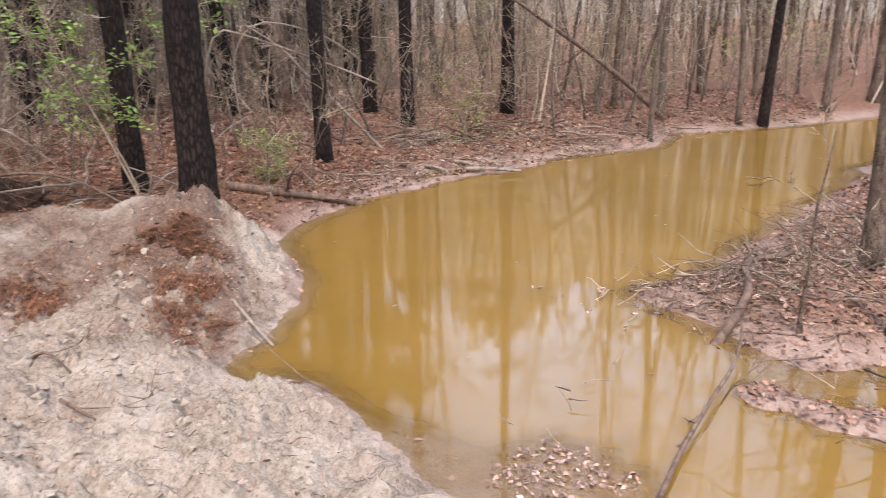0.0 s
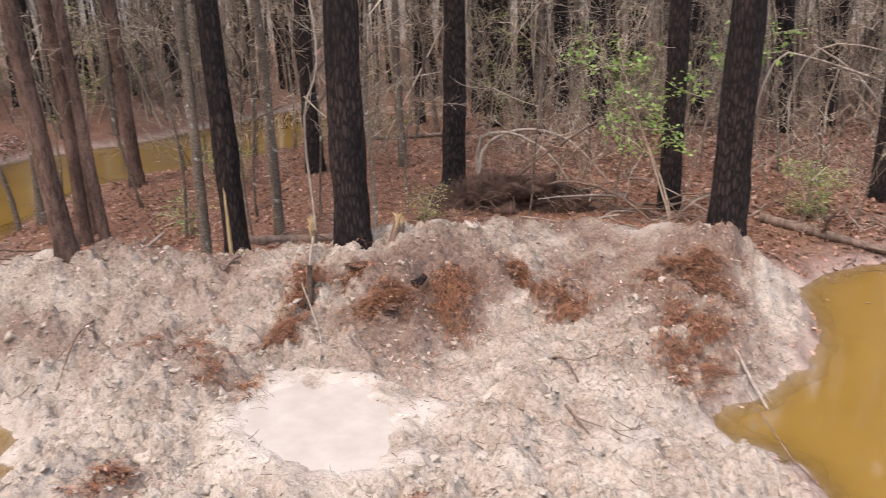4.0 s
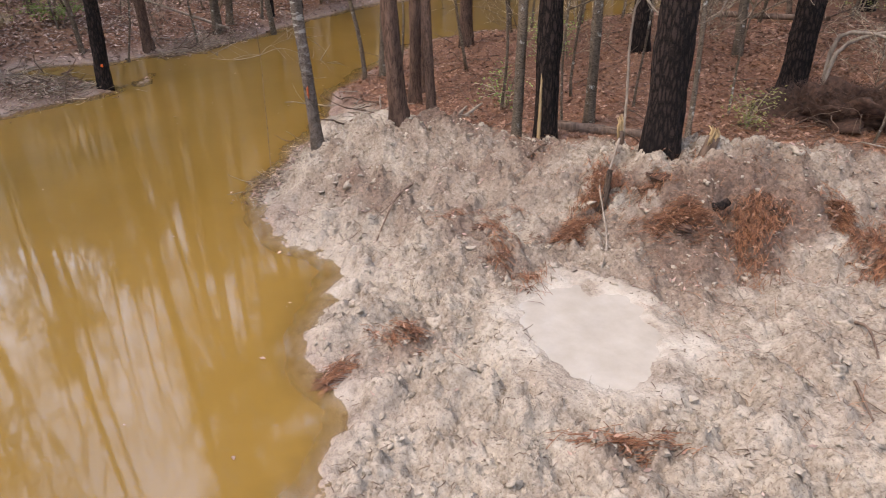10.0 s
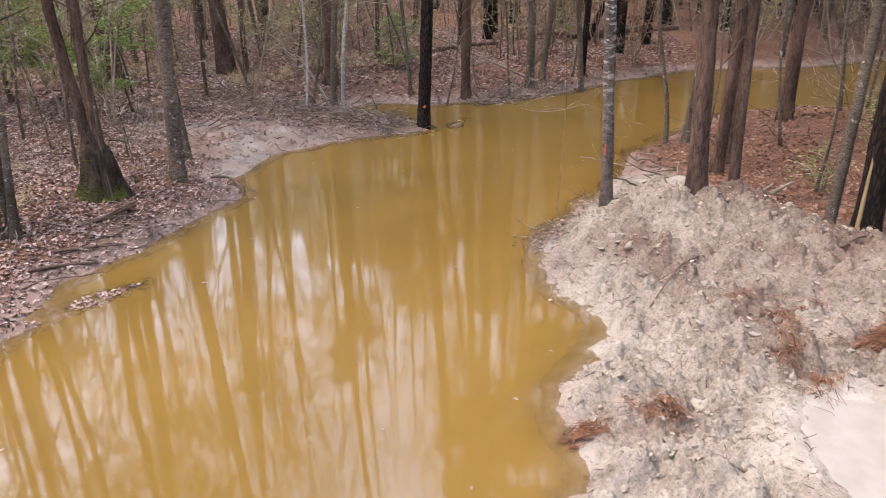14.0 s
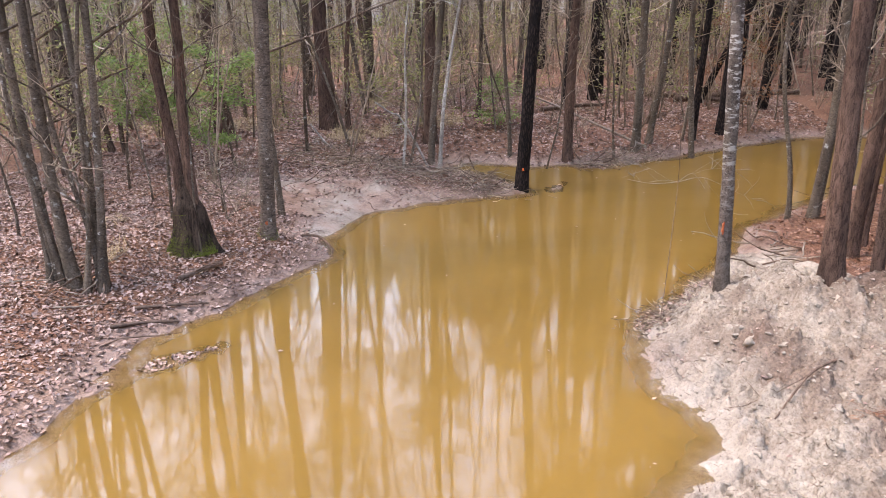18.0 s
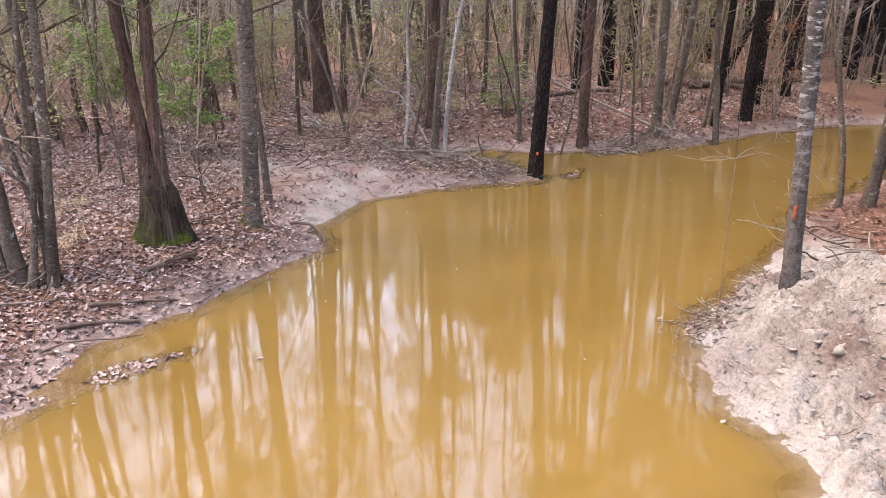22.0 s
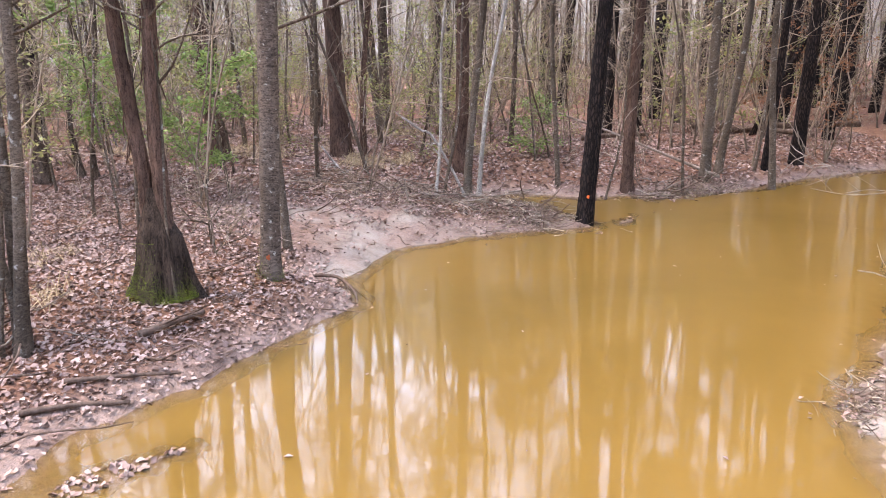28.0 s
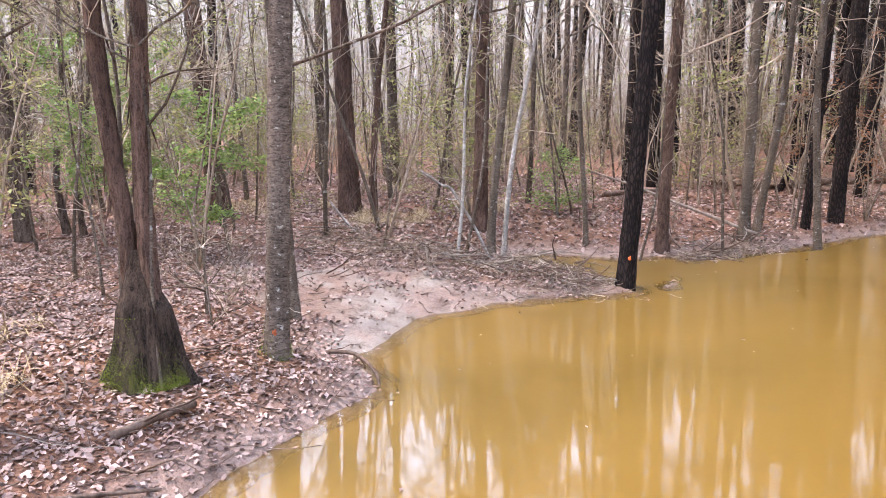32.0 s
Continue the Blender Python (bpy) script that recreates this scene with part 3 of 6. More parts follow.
def build_water(name, poly, label):
    xs = [p[0] for p in poly]
    ys = [p[1] for p in poly]
    gx, gy = np.arange(min(xs) - 1, max(xs) + 1, 0.14), np.arange(min(ys) - 1, max(ys) + 1, 0.14)
    x, y = np.meshgrid(gx, gy, indexing="ij")
    z, *_ , d = lay(x.ravel(), y.ravel())
    keep = (poly_dist(x.ravel(), y.ravel(), poly) < 0.7)
    ny = len(gy)
    i, j = np.meshgrid(np.arange(len(gx) - 1), np.arange(ny - 1), indexing="ij")
    a = (i * ny + j).ravel()
    f = np.stack([a, a + ny, a + ny + 1, a + 1], 1)
    f = f[keep[f].all(1)]
    used, f2 = np.unique(f, return_inverse=True)
    v = np.stack([x.ravel(), y.ravel(), 0 * z], 1)[used]
    me = mesh_np(name, v, f2.reshape(-1, 4))
    me.attributes.new("depth", "FLOAT", "POINT").data.foreach_set("value", (np.clip(-z[used] / 0.13, 0, 1) ** 0.8).astype(np.float32))
    tagged(part(name, me, M_WATER), label, "water", kind="structure")


build_water("water_pool", POOL, "still ochre muddy pool water mirroring the trees")
build_water("water_pond", POND, "wide still ochre muddy pond water mirroring the trees")


def build_puddle():
    px, py, pz = PUDDLE
    gx = np.arange(-1.2, 1.2, 0.03)
    x, y = np.meshgrid(px + gx, py + gx, indexing="ij")
    dp = pool_edge(x.ravel(), y.ravel())
    n = len(gx)
    i, j = np.meshgrid(np.arange(n - 1), np.arange(n - 1), indexing="ij")
    a = (i * n + j).ravel()
    f = np.stack([a, a + n, a + n + 1, a + 1], 1)
    f = f[(dp < 1.12)[f].all(1)]
    used, f2 = np.unique(f, return_inverse=True)
    me = mesh_np("puddle", np.stack([x.ravel(), y.ravel(), 0 * dp + pz], 1)[used], f2.reshape(-1, 4))
    tagged(part("puddle", me, M_MILK), "milky clay puddle lying in churned mud", "puddle", kind="structure")


build_puddle()


# ---- trees ----
BARK = {"pine": M_PINE, "grey": M_GREY, "band": M_BAND, "red": M_RED, "brown": M_BROWN, "pale": M_PALE, "sapling": M_GREY, "white": M_WHITE, "ring": M_RING}


def trunk_line(h, lean, rng, n, wobble):
    s = np.linspace(0, 1, n)
    ph = rng.uniform(0, 6.28, 4)
    x = lean[0] * h * s + wobble * (np.sin(s * 5 + ph[0]) - np.sin(ph[0]) + 0.4 * np.sin(s * 13 + ph[1]) - 0.4 * np.sin(ph[1]))
    y = lean[1] * h * s + wobble * (np.sin(s * 5 + ph[2]) - np.sin(ph[2]) + 0.4 * np.sin(s * 13 + ph[3]) - 0.4 * np.sin(ph[3]))
    return np.stack([x, y, s * (h + 0.3) - 0.3], 1)


def add_limb(big, fine, start, way, length, r, rng, depth=2, droop=0.02):
    line = stem(start, way, length, 0.16, rng, 6, droop)
    (big if r > 0.012 else fine).add(line, np.linspace(r, r * 0.3, 6), 5 if r > 0.02 else 3)
    if depth:
        for _ in range(rng.integers(3, 6)):
            k = rng.uniform(0.3, 0.98) * 5
            i = min(int(k), 4)
            p = line[i] + (line[i + 1] - line[i]) * (k - i)
            d = (line[i + 1] - line[i]) / np.linalg.norm(line[i + 1] - line[i]) + rng.normal(0, 0.6, 3)
            add_limb(big, fine, p, d, length * rng.uniform(0.3, 0.6), max(r * 0.45, 0.0045), rng, depth - 1, droop)


def tree(name, kind, r, h, seed, lean=(0.0, 0.0), label="", limbs=None, detail=1.0, low=0.35, wobble=None):
    """A tree as an Empty at its foot with a trunk, branches, fine twigs and, on a pine, a crown."""
    rng = np.random.default_rng(seed)
    root = new(name)
    tagged(root, label, "tree")
    sides = 26 if detail > 1 and r > 0.06 else 12 if detail > 1 else 9 if r > 0.05 else 6
    n = int(max(8, min(130, h * (8 if detail > 1 else 2))))
    wob = wobble if wobble is not None else (0.02 if kind == "pine" else 0.1 if r < 0.1 else 0.06) * min(1.0, h / 6)
    line = trunk_line(h, lean, rng, n, wob)
    s = np.linspace(0, 1, n)
    rad = r * (1 - 0.8 * s**0.85) + r * (0.22 if kind in ("pine", "ring") else 0.35) * np.exp(-np.clip(line[:, 2], 0, None) / (1.6 * r + 0.02))
    t = Tubes().add(line, rad, sides, 0.13 if detail > 1 else 0.08, rng)
    big, fine, crown = t, Tubes(), []
    count = limbs if limbs is not None else (24 if kind == "pine" else (14 if detail > 1 else 19) if h > 2 else 4)
    for _ in range(count):
        u = rng.uniform(0.62, 0.98) if kind == "pine" else rng.uniform(low, 0.97)
        i = min(int(u * (n - 1)), n - 2)
        ang = rng.uniform(0, 6.283)
        size = (0.12 * h * (1.25 - u) + 0.5) if kind == "pine" else (0.16 * h * (1.15 - u) + 0.35) * (1.5 if detail > 1 and h > 8 else 1.0)
        way = (math.cos(ang), math.sin(ang), rng.uniform(0.0, 0.35) if kind == "pine" else rng.uniform(0.25, 1.0))
        if detail > 1:
            big = Tubes()
        add_limb(big, fine, line[i], way, size * rng.uniform(0.7, 1.3), max(0.013 if detail > 1 else 0.006, 0.32 * rad[i]), rng, 2, 0.05)
        if detail > 1:
            part("branch", big.mesh("branch"), BARK[kind], root)
            big = t
        if kind == "pine":
            for _ in range(30):
                q = rng.uniform(0.3, 1.05)
                crown.append(line[i] + np.array(way) * size * q + rng.normal(0, 0.28, 3))
    for _ in range(5 if kind == "pine" else 0):
        i = int(rng.uniform(0.1, 0.6) * (n - 1))
        ang = rng.uniform(0, 6.283)
        add_limb(big, fine, line[i], (math.cos(ang), math.sin(ang), rng.uniform(-0.1, 0.3)), rng.uniform(0.3, 1.0), 0.012, rng, 1, 0.0)
    part("trunk", t.mesh("trunk"), BARK[kind], root)
    if fine.v:
        tagged(part("twig_mass", fine.mesh("twig_mass"), M_TWIG, root), kind="stuff")
    if crown:
        pts = np.repeat(np.array(crown), 5, 0) + rng.normal(0, 0.1, (len(crown) * 5, 3))
        part("crown", leaf_cloud("crown", pts, rng, (0.22, 0.4), 1.0, 0.13), M_NEEDLE, root)
    return root


def plant(root, x, y, turn=0.0, size=1.0, sink=0.03):
    root.matrix_basis = pose(x, y, height(x, y) - sink, 0, 0, turn) @ Matrix.Diagonal((size, size, size, 1))
    return root


# Trees that stand round the water, at their places: x, y, radius, height, lean along x and y.
L_PINE, L_GREY = "tall straight pine with blackened plated bark", "slender grey hardwood with lichen patches, bare in winter"
L_RED, L_BROWN = "brown hardwood with stringy peeling bark, bare", "bare brown hardwood trunk among leaf litter"
NEAR_PINES = [(-6.28, 4.86, 0.172, 17, 0.0, 0.02), (-3.8, 8.15, 0.19, 16, 0.025, 0.0), (-8.2, 8.7, 0.18, 17, 0.01, 0.04), (-7.75, 4.5, 0.125, 15, 0.0, -0.01),
              (-15.1, -0.1, 0.125, 15, 0.0, 0.05), (-11.4, 8.6, 0.16, 16, 0.0, 0.0), (-5.2, 9.9, 0.15, 14, 0.01, -0.01), (-21.0, 4.8, 0.15, 17, 0.0, 0.03)]
NEAR_BROWN = [(-8.5, 3.05, 0.1, 11, 0.0, -0.035), (-17.9, 0.84, 0.11, 12, 0.0, 0.01), (-8.6, 3.5, 0.06, 8, 0.0, -0.01), (-10.9, 4.15, 0.09, 10, 0.0, -0.02), (-11.4, 4.5, 0.06, 8, 0.0, 0.0),
              (-13.8, 6.4, 0.125, 11, 0.0, 0.01), (-18.6, -2.4, 0.15, 12, 0.0, 0.01), (-19.3, -5.1, 0.2, 13, 0.0, -0.05), (-19.3, -4.6, 0.07, 8, 0.0, 0.08), (-18.0, -7.3, 0.18, 12, 0.0, -0.04)]
NEAR_GREY = [(-8.0, 4.25, 0.06, 10, 0.0, -0.02), (-8.5, 5.6, 0.068, 9, 0.0, -0.02), (-16.5, -2.05, 0.075, 9, 0.0, 0.03), (-18.0, -0.45, 0.05, 8, 0.0, 0.0),
             (-18.8, 2.4, 0.1, 11, 0.0, 0.02), (-19.3, 2.75, 0.08, 9, 0.0, 0.04), (-18.7, 3.7, 0.07, 8, 0.0, -0.03), (-12.9, 4.35, 0.08, 9, 0.0, -0.01), (-13.1, 4.1, 0.045, 6, 0.0, -0.06),
             (-12.15, -3.72, 0.055, 9, 0.0, 0.0), (-7.4, 6.2, 0.036, 6, 0.0, 0.03), (-9.95, -3.96, 0.015, 6, 0.0, 0.02), (-8.3, 5.1, 0.018, 5, 0.0, 0.02), (-9.6, 4.9, 0.022, 6, 0.0, -0.05), (-10.2, 3.7, 0.02, 5, 0.0, 0.06), (-8.9, 6.6, 0.02, 5, 0.03, 0.0), (-7.9, 7.3, 0.018, 4, 0.0, 0.08), (-11.76, -4.53, 0.02, 0.7, 0.0, 0.05), (-10.4, 9.9, 0.08, 9, 0.0, 0.0)]
SIDE_PINES = [(-1.7, 15.8, 0.155, 16, 0.0, 0.0), (-2.6, 17.3, 0.165, 16, -0.03, 0.0), (-3.0, 12.2, 0.14, 14, 0.0, 0.0), (-5.2, 18.4, 0.165, 16, 0.0, 0.0), (0.6, 17.5, 0.17, 15, 0.0, 0.0),
              (-12, 20.8, 0.25, 17, 0.0, 0.0), (-7.0, 20.7, 0.17, 16, 0.0, 0.0), (6.6, 17.2, 0.13, 13, 0.05, 0.0), (-15.8, 16.3, 0.16, 15, 0.0, 0.0)]
SIDE_BROWN = [(6.0, 17.1, 0.08, 8, -0.12, 0.0), (3.3, 15.0, 0.06, 8, 0.04, 0.0), (2.75, 6.45, 0.1, 9, -0.02, 0.0), (2.25, 5.3, 0.065, 8, 0.0, 0.0), (1.65, 5.4, 0.022, 1.6, 0.0, 0.0),
              (8.8, 18.6, 0.11, 10, 0.04, 0.0), (-5.3, 22.3, 0.12, 11, 0.0, 0.0), (-1.1, 21.4, 0.085, 10, 0.0, 0.0), (-10.2, 14.3, 0.09, 10, 0.0, 0.0), (10.9, 19.9, 0.2, 11, 0.0, 0.0)]
FAR_PINES = [(-20.1, 3.9, 0.09, 13, 0.0, 0.05), (-24.8, 6.8, 0.15, 16, 0.0, 0.03), (-25.8, 1.8, 0.17, 15, 0.0, 0.0), (-23.2, 5.6, 0.12, 15, 0.0, 0.02), (-27.6, 2.1, 0.15, 16, 0.0, 0.0), (-34, 6.4, 0.19, 16, 0.0, 0.05),
             (-29, 6.9, 0.16, 16, 0.0, 0.03), (-29.2, 8.7, 0.17, 16, 0.0, 0.04), (-31, 5.0, 0.16, 16, 0.0, 0.0), (-38, 6.9, 0.28, 17, 0.0, 0.0), (-38, 11, 0.3, 17, 0.0, 0.02), (-45, 2.0, 0.3, 17, 0.0, 0.0), (-12.6, 15.8, 0.17, 15, 0.0, 0.02)]
LEFT_BROWN = [(-15.0, -9.0, 0.13, 12, 0.0, -0.06), (-15.5, -8.6, 0.07, 5, 0.0, 0.02), (-15.3, -8.2, 0.055, 5, 0.0, 0.06), (-25.2, -5.4, 0.17, 13, 0.0, 0.0), (-25.5, -7.6, 0.15, 12, 0.0, 0.0),
              (-26, -4.0, 0.115, 11, 0.0, 0.0), (-28, -0.7, 0.11, 11, 0.0, 0.0), (-28.4, 3.5, 0.13, 12, 0.0, 0.0), (-27.4, -8.3, 0.15, 12, 0.0, 0.0), (-22, -1.6, 0.07, 9, 0.0, 0.02), (-13.6, -8.4, 0.05, 6, 0.0, -0.05)]
SLIM_GREY = [(-9.8, 6.2, 0.025, 6, 0.04, 0.0), (-12.0, 5.6, 0.03, 7, 0.0, -0.04), (-6.4, 8.0, 0.018, 4, 0.08, 0.0), (-5.9, 9.6, 0.02, 5, -0.05, 0.0), (-12.5, 5.0, 0.03, 6, 0.0, 0.05), (-15.7, -2.4, 0.03, 6, 0.0, 0.06),
             (-14.8, -5.6, 0.03, 6, 0.0, -0.05), (-13.0, -6.8, 0.028, 6, 0.0, 0.04), (-12.2, -5.9, 0.02, 4, 0.0, -0.1), (-17.2, 0.3, 0.025, 5, 0.0, 0.12), (-18.0, 1.9, 0.03, 6, 0.0, -0.08), (-19.9, 3.6, 0.035, 7, 0.0, 0.06)]
TAKEN = []
seed = 100
for rows, name, kind, label in ((NEAR_PINES, "pine_tree", "pine", L_PINE), (NEAR_BROWN, "hardwood_tree", "red", L_RED), (NEAR_GREY, "hardwood_tree", "grey", L_GREY),
                                (SIDE_PINES, "pine_tree", "pine", L_PINE), (SIDE_BROWN, "hardwood_tree", "brown", L_BROWN), (FAR_PINES, "pine_tree", "pine", L_PINE), (LEFT_BROWN, "hardwood_tree", "brown", L_BROWN), (SLIM_GREY, "sapling", "grey", "thin leaning bare sapling with fine twigs")):
    for x, y, r, h, lx, ly in rows:
        seed += 1
        TAKEN.append((x, y))
        plant(tree(name, kind, r, h * 1.45 if h > 7 else h, seed, (lx, ly), label, detail=2 if rows in (NEAR_PINES, NEAR_BROWN, NEAR_GREY) else 1), x, y)

def moss(root, r, h, count, rng):
    """Tufts of moss round the foot of a trunk, thinner upwards."""
    a = rng.uniform(0, 6.283, count)
    z = np.clip(h * rng.exponential(0.5, count) * (0.75 + 0.5 * np.sin(a * 3 + 2) + 0.25 * np.sin(a * 8)), 0, 2.2 * h)
    q = r * (0.5 + 0.5 * np.exp(-z / 0.4)) * rng.uniform(0.94, 1.06, count)
    pts = np.stack([q * np.cos(a), 1.15 * q * np.sin(a), z], 1)[np.sin(a * 2 + 1) + np.sin(a * 5) > -0.9]
    tagged(part("moss", leaf_cloud("moss", pts, rng, (0.004, 0.009), 1.2, 0.8), M_MOSS, root, "green moss tufts"), kind="stuff")


# the pale banded tree on the clay spit, and the lichened one on the leafy bank
for x, y, r, h, lx, ly, kind, label in ((-9.15, 2.25, 0.07, 17, 0.0, -0.05, "band", "leaning tree with banded grey and white bark on clay"),
                                        (-10.95, -3.5, 0.106, 19, 0.0, 0.065, "ring", "lichen-spotted hardwood with an orange cut at its mossy foot"),
                                        (-16.3, -1.85, 0.045, 9, 0.0, 0.09, "white", "slender leaning tree with whitish lichened bark"), (-15.6, -2.5, 0.03, 7, 0.0, 0.03, "white", "thin whitish sapling beside the brush pile")):
    seed += 1
    TAKEN.append((x, y))
    made = plant(tree("hardwood_tree", kind, r, h, seed, (lx, ly), label, detail=2, wobble=0.025 if kind in ("band", "ring") else None), x, y)
    if kind == "ring":
        moss(made, 0.14, 0.3, 2500, np.random.default_rng(4))


def forked_tree(x, y):
    """Two stems from one mossy foot."""
    rng = np.random.default_rng(7)
    root = tagged(new("hardwood_tree"), "twin-stemmed tree with flaking brown bark and a mossy foot", "tree")
    TAKEN.append((x, y))
    z = np.linspace(-0.25, 1.0, 60)
    foot = Tubes().add(np.stack([0 * z, 0.02 * np.sin(z * 4), z], 1), 0.145 + 0.165 * np.exp(-np.clip(z, 0, None) / 0.42) - 0.3 * np.clip(z - 0.56, 0, 1), 44)
    ring = foot.v[0].reshape(60, 44, 3)
    turn, rise = np.linspace(0, 2 * np.pi, 44, endpoint=False)[None], z[:, None]
    flute = 1 + (0.15 * np.sin(3 * turn + 1 + rise) + 0.11 * np.sin(7 * turn + 2 * rise) + 0.08 * np.sin(12 * turn - rise * 3) + 0.06 * np.sin(19 * turn + rise * 5)) * (0.45 + 0.7 * np.exp(-rise / 0.4))
    ring[..., 0] *= 0.8 * flute
    ring[..., 1] *= flute
    part("foot", foot.mesh("foot"), M_FOOT, root, "dark fluted hollow foot")
    for lean, r, h, bow in ((-0.01, 0.066, 17, -0.115), (0.002, 0.064, 17, 0.1)):
        n = 160
        s = np.linspace(0, 1, n)
        up = s * h
        line = np.stack([0.04 * np.sin(s * 19 + bow * 20), lean * np.clip(up - 0.9, 0, None) + bow * np.clip(up / 0.8, 0.4, 1) + 0.035 * np.sin(up * 2.1 + bow * 9), s * (h + 0.3) - 0.3], 1)
        part("trunk", Tubes().add(line, r * (1 - 0.7 * s), 28, 0.2, rng).mesh("trunk"), M_RED, root)
        for _ in range(26):  # strips of loose bark
            i = int(rng.uniform(0.02, 0.3) * (n - 1))
            a = rng.uniform(0, 6.283)
            p = line[i] + np.array([math.cos(a), math.sin(a), 0]) * r * 0.93
            strip = stem(p, (0.12 * math.cos(a), 0.12 * math.sin(a), -1), rng.uniform(0.1, 0.4), 0.06, rng, 5)
            part("bark_strip", Tubes().add(strip, [0.006, 0.009, 0.008, 0.006, 0.002], 4).mesh("bark_strip"), M_RED, root)
        big, fine = Tubes(), Tubes()
        for _ in range(16):
            i = int(rng.uniform(0.3, 0.95) * (n - 1))
            a = rng.uniform(0, 6.283)
            add_limb(big, fine, line[i], (math.cos(a), math.sin(a), 0.6), rng.uniform(0.9, 2.6), 0.03, rng, 2, 0.04)
        tagged(part("branch", big.mesh("branch"), M_RED, root), kind="stuff")
        tagged(part("twig_mass", fine.mesh("twig_mass"), M_TWIG, root), kind="stuff")
    moss(root, 0.3, 0.24, 13000, rng)
    return plant(root, x, y)


forked_tree(-10.1, -4.2)


def clump_tree(x, y):
    """A clump of thin leaning stems with lichen."""
    rng = np.random.default_rng(17)
    root = tagged(new("hardwood_tree"), "clump of thin leaning grey stems blotched with lichen", "tree")
    TAKEN.append((x, y))
    for oy, ox, ly, lx, r, h in ((-0.3, 0.0, -0.02, 0.0, 0.055, 10), (-0.05, 0.1, -0.01, 0.02, 0.066, 11), (0.1, -0.1, 0.03, 0.0, 0.045, 9), (0.22, 0.1, 0.05, 0.0, 0.05, 9), (0.05, 0.2, 0.1, 0.0, 0.03, 6), (-0.15, 0.15, -0.09, 0.0, 0.035, 7), (0.15, 0.0, 0.0, 0.03, 0.03, 6), (-0.4, 0.1, 0.03, 0.0, 0.03, 7)):
        n = 50
        s = np.linspace(0, 1, n)
        line = trunk_line(h, (lx, ly), rng, n, 0.07) + np.array([ox, oy, 0])
        part("trunk", Tubes().add(line, r * (1 - 0.75 * s) + 0.03 * np.exp(-np.clip(line[:, 2], 0, None) / 0.2), 15, 0.16, rng).mesh("trunk"), M_GREY, root)
        big, fine = Tubes(), Tubes()
        for _ in range(8):
            i = int(rng.uniform(0.15, 0.95) * (n - 1))
            a = rng.uniform(0, 6.283)
            add_limb(big, fine, line[i], (math.cos(a), math.sin(a), 0.5), rng.uniform(0.5, 1.5), 0.018, rng, 2, 0.04)
        tagged(part("branch", big.mesh("branch"), M_GREY, root), kind="stuff")
        tagged(part("twig_mass", fine.mesh("twig_mass"), M_TWIG, root), kind="stuff")
    return plant(root, x, y)


clump_tree(-8.9, -4.9)


# ---- the wood behind: copies of a few grown kinds ----
def free_spot(x, y, gap):
    return all((x - a) ** 2 + (y - b) ** 2 > gap * gap for a, b in TAKEN)


def lane_clear(x, y):
    """Keeps the water, the clay and the way of the camera free."""
    px, py = np.array([x]), np.array([y])
    return min(poly_dist(px, py, POOL)[0], poly_dist(px, py, POND)[0], poly_dist(px, py, CLAY)[0]) > 0.5 and poly_dist(px, py, FLAT)[0] > 0.3


def open_sky(x, y):
    """Gaps in the tall wood, through which the sky falls on the water and on a clearing."""
    a, b = math.degrees(math.atan2(y - 4, x + 0.5)), math.degrees(math.atan2(-y - 1.4, -x - 8))
    return (58 < a < 97 and math.hypot(x + 0.5, y - 4) > 9) or (3 < b < 22 and x < -20) or (13 < math.degrees(math.atan2(y + 0.8, -x - 4)) < 17.5 and x < -22) or math.hypot((x + 23) / 9, (y + 10) / 7) < 1


def scatter(protos, count, inner, outer, gap, seed, size=(0.8, 1.2), centre=(-6.0, 2.0), arc=(20, 250), tilt=2.2, tall=False):
    rng = np.random.default_rng(seed)
    made, tries = 0, 0
    while made < count and tries < count * 30:
        tries += 1
        a, rr = math.radians(rng.uniform(*arc)), math.sqrt(rng.uniform(inner**2, outer**2))
        x, y = centre[0] + rr * math.cos(a), centre[1] + rr * math.sin(a)
        if not free_spot(x, y, gap) or not lane_clear(x, y) or (tall and open_sky(x, y) and rng.random() < 0.65):
            continue
        TAKEN.append((x, y))
        k, s = made % len(protos), rng.uniform(*size)
        m = pose(x, y, height(x, y) - 0.03, rng.normal(0, tilt), rng.normal(0, tilt), rng.uniform(0, 360)) @ Matrix.Diagonal((s, s, s, 1))
        if made < len(protos):
            protos[k].matrix_basis = m
        else:
            copy_thing(protos[k], m).scale = (s, s, s)
        made += 1


def family(name, kind, specs, label, group, seed, **more):
    out = []
    for k, (r, h) in enumerate(specs):
        lean = (0.04 * math.sin(k * 2.4), 0.04 * math.cos(k * 1.7))
        out.append(tagged(tree(name, kind, r, h, seed + k, lean, label, **more), group=group))
    return out


pines = family("pine_tree", "pine", [(0.16, 22), (0.2, 24), (0.13, 20), (0.18, 23)], "dark-barked pine standing in the wood behind the water", "pines of the wood", 300)
woods = family("hardwood_tree", "brown", [(0.075, 16), (0.11, 19), (0.055, 13)], "bare brown hardwood standing in the wood", "hardwoods of the wood", 320)
greys = family("hardwood_tree", "grey", [(0.045, 11), (0.06, 13), (0.08, 15)], "bare grey hardwood standing in the wood", "grey hardwoods of the wood", 330)
slims = family("sapling", "sapling", [(0.025, 6), (0.032, 7), (0.02, 4.5), (0.04, 8), (0.028, 6.5)], "thin bare sapling with fine grey twigs", "saplings of the wood", 340, limbs=20, low=0.12)
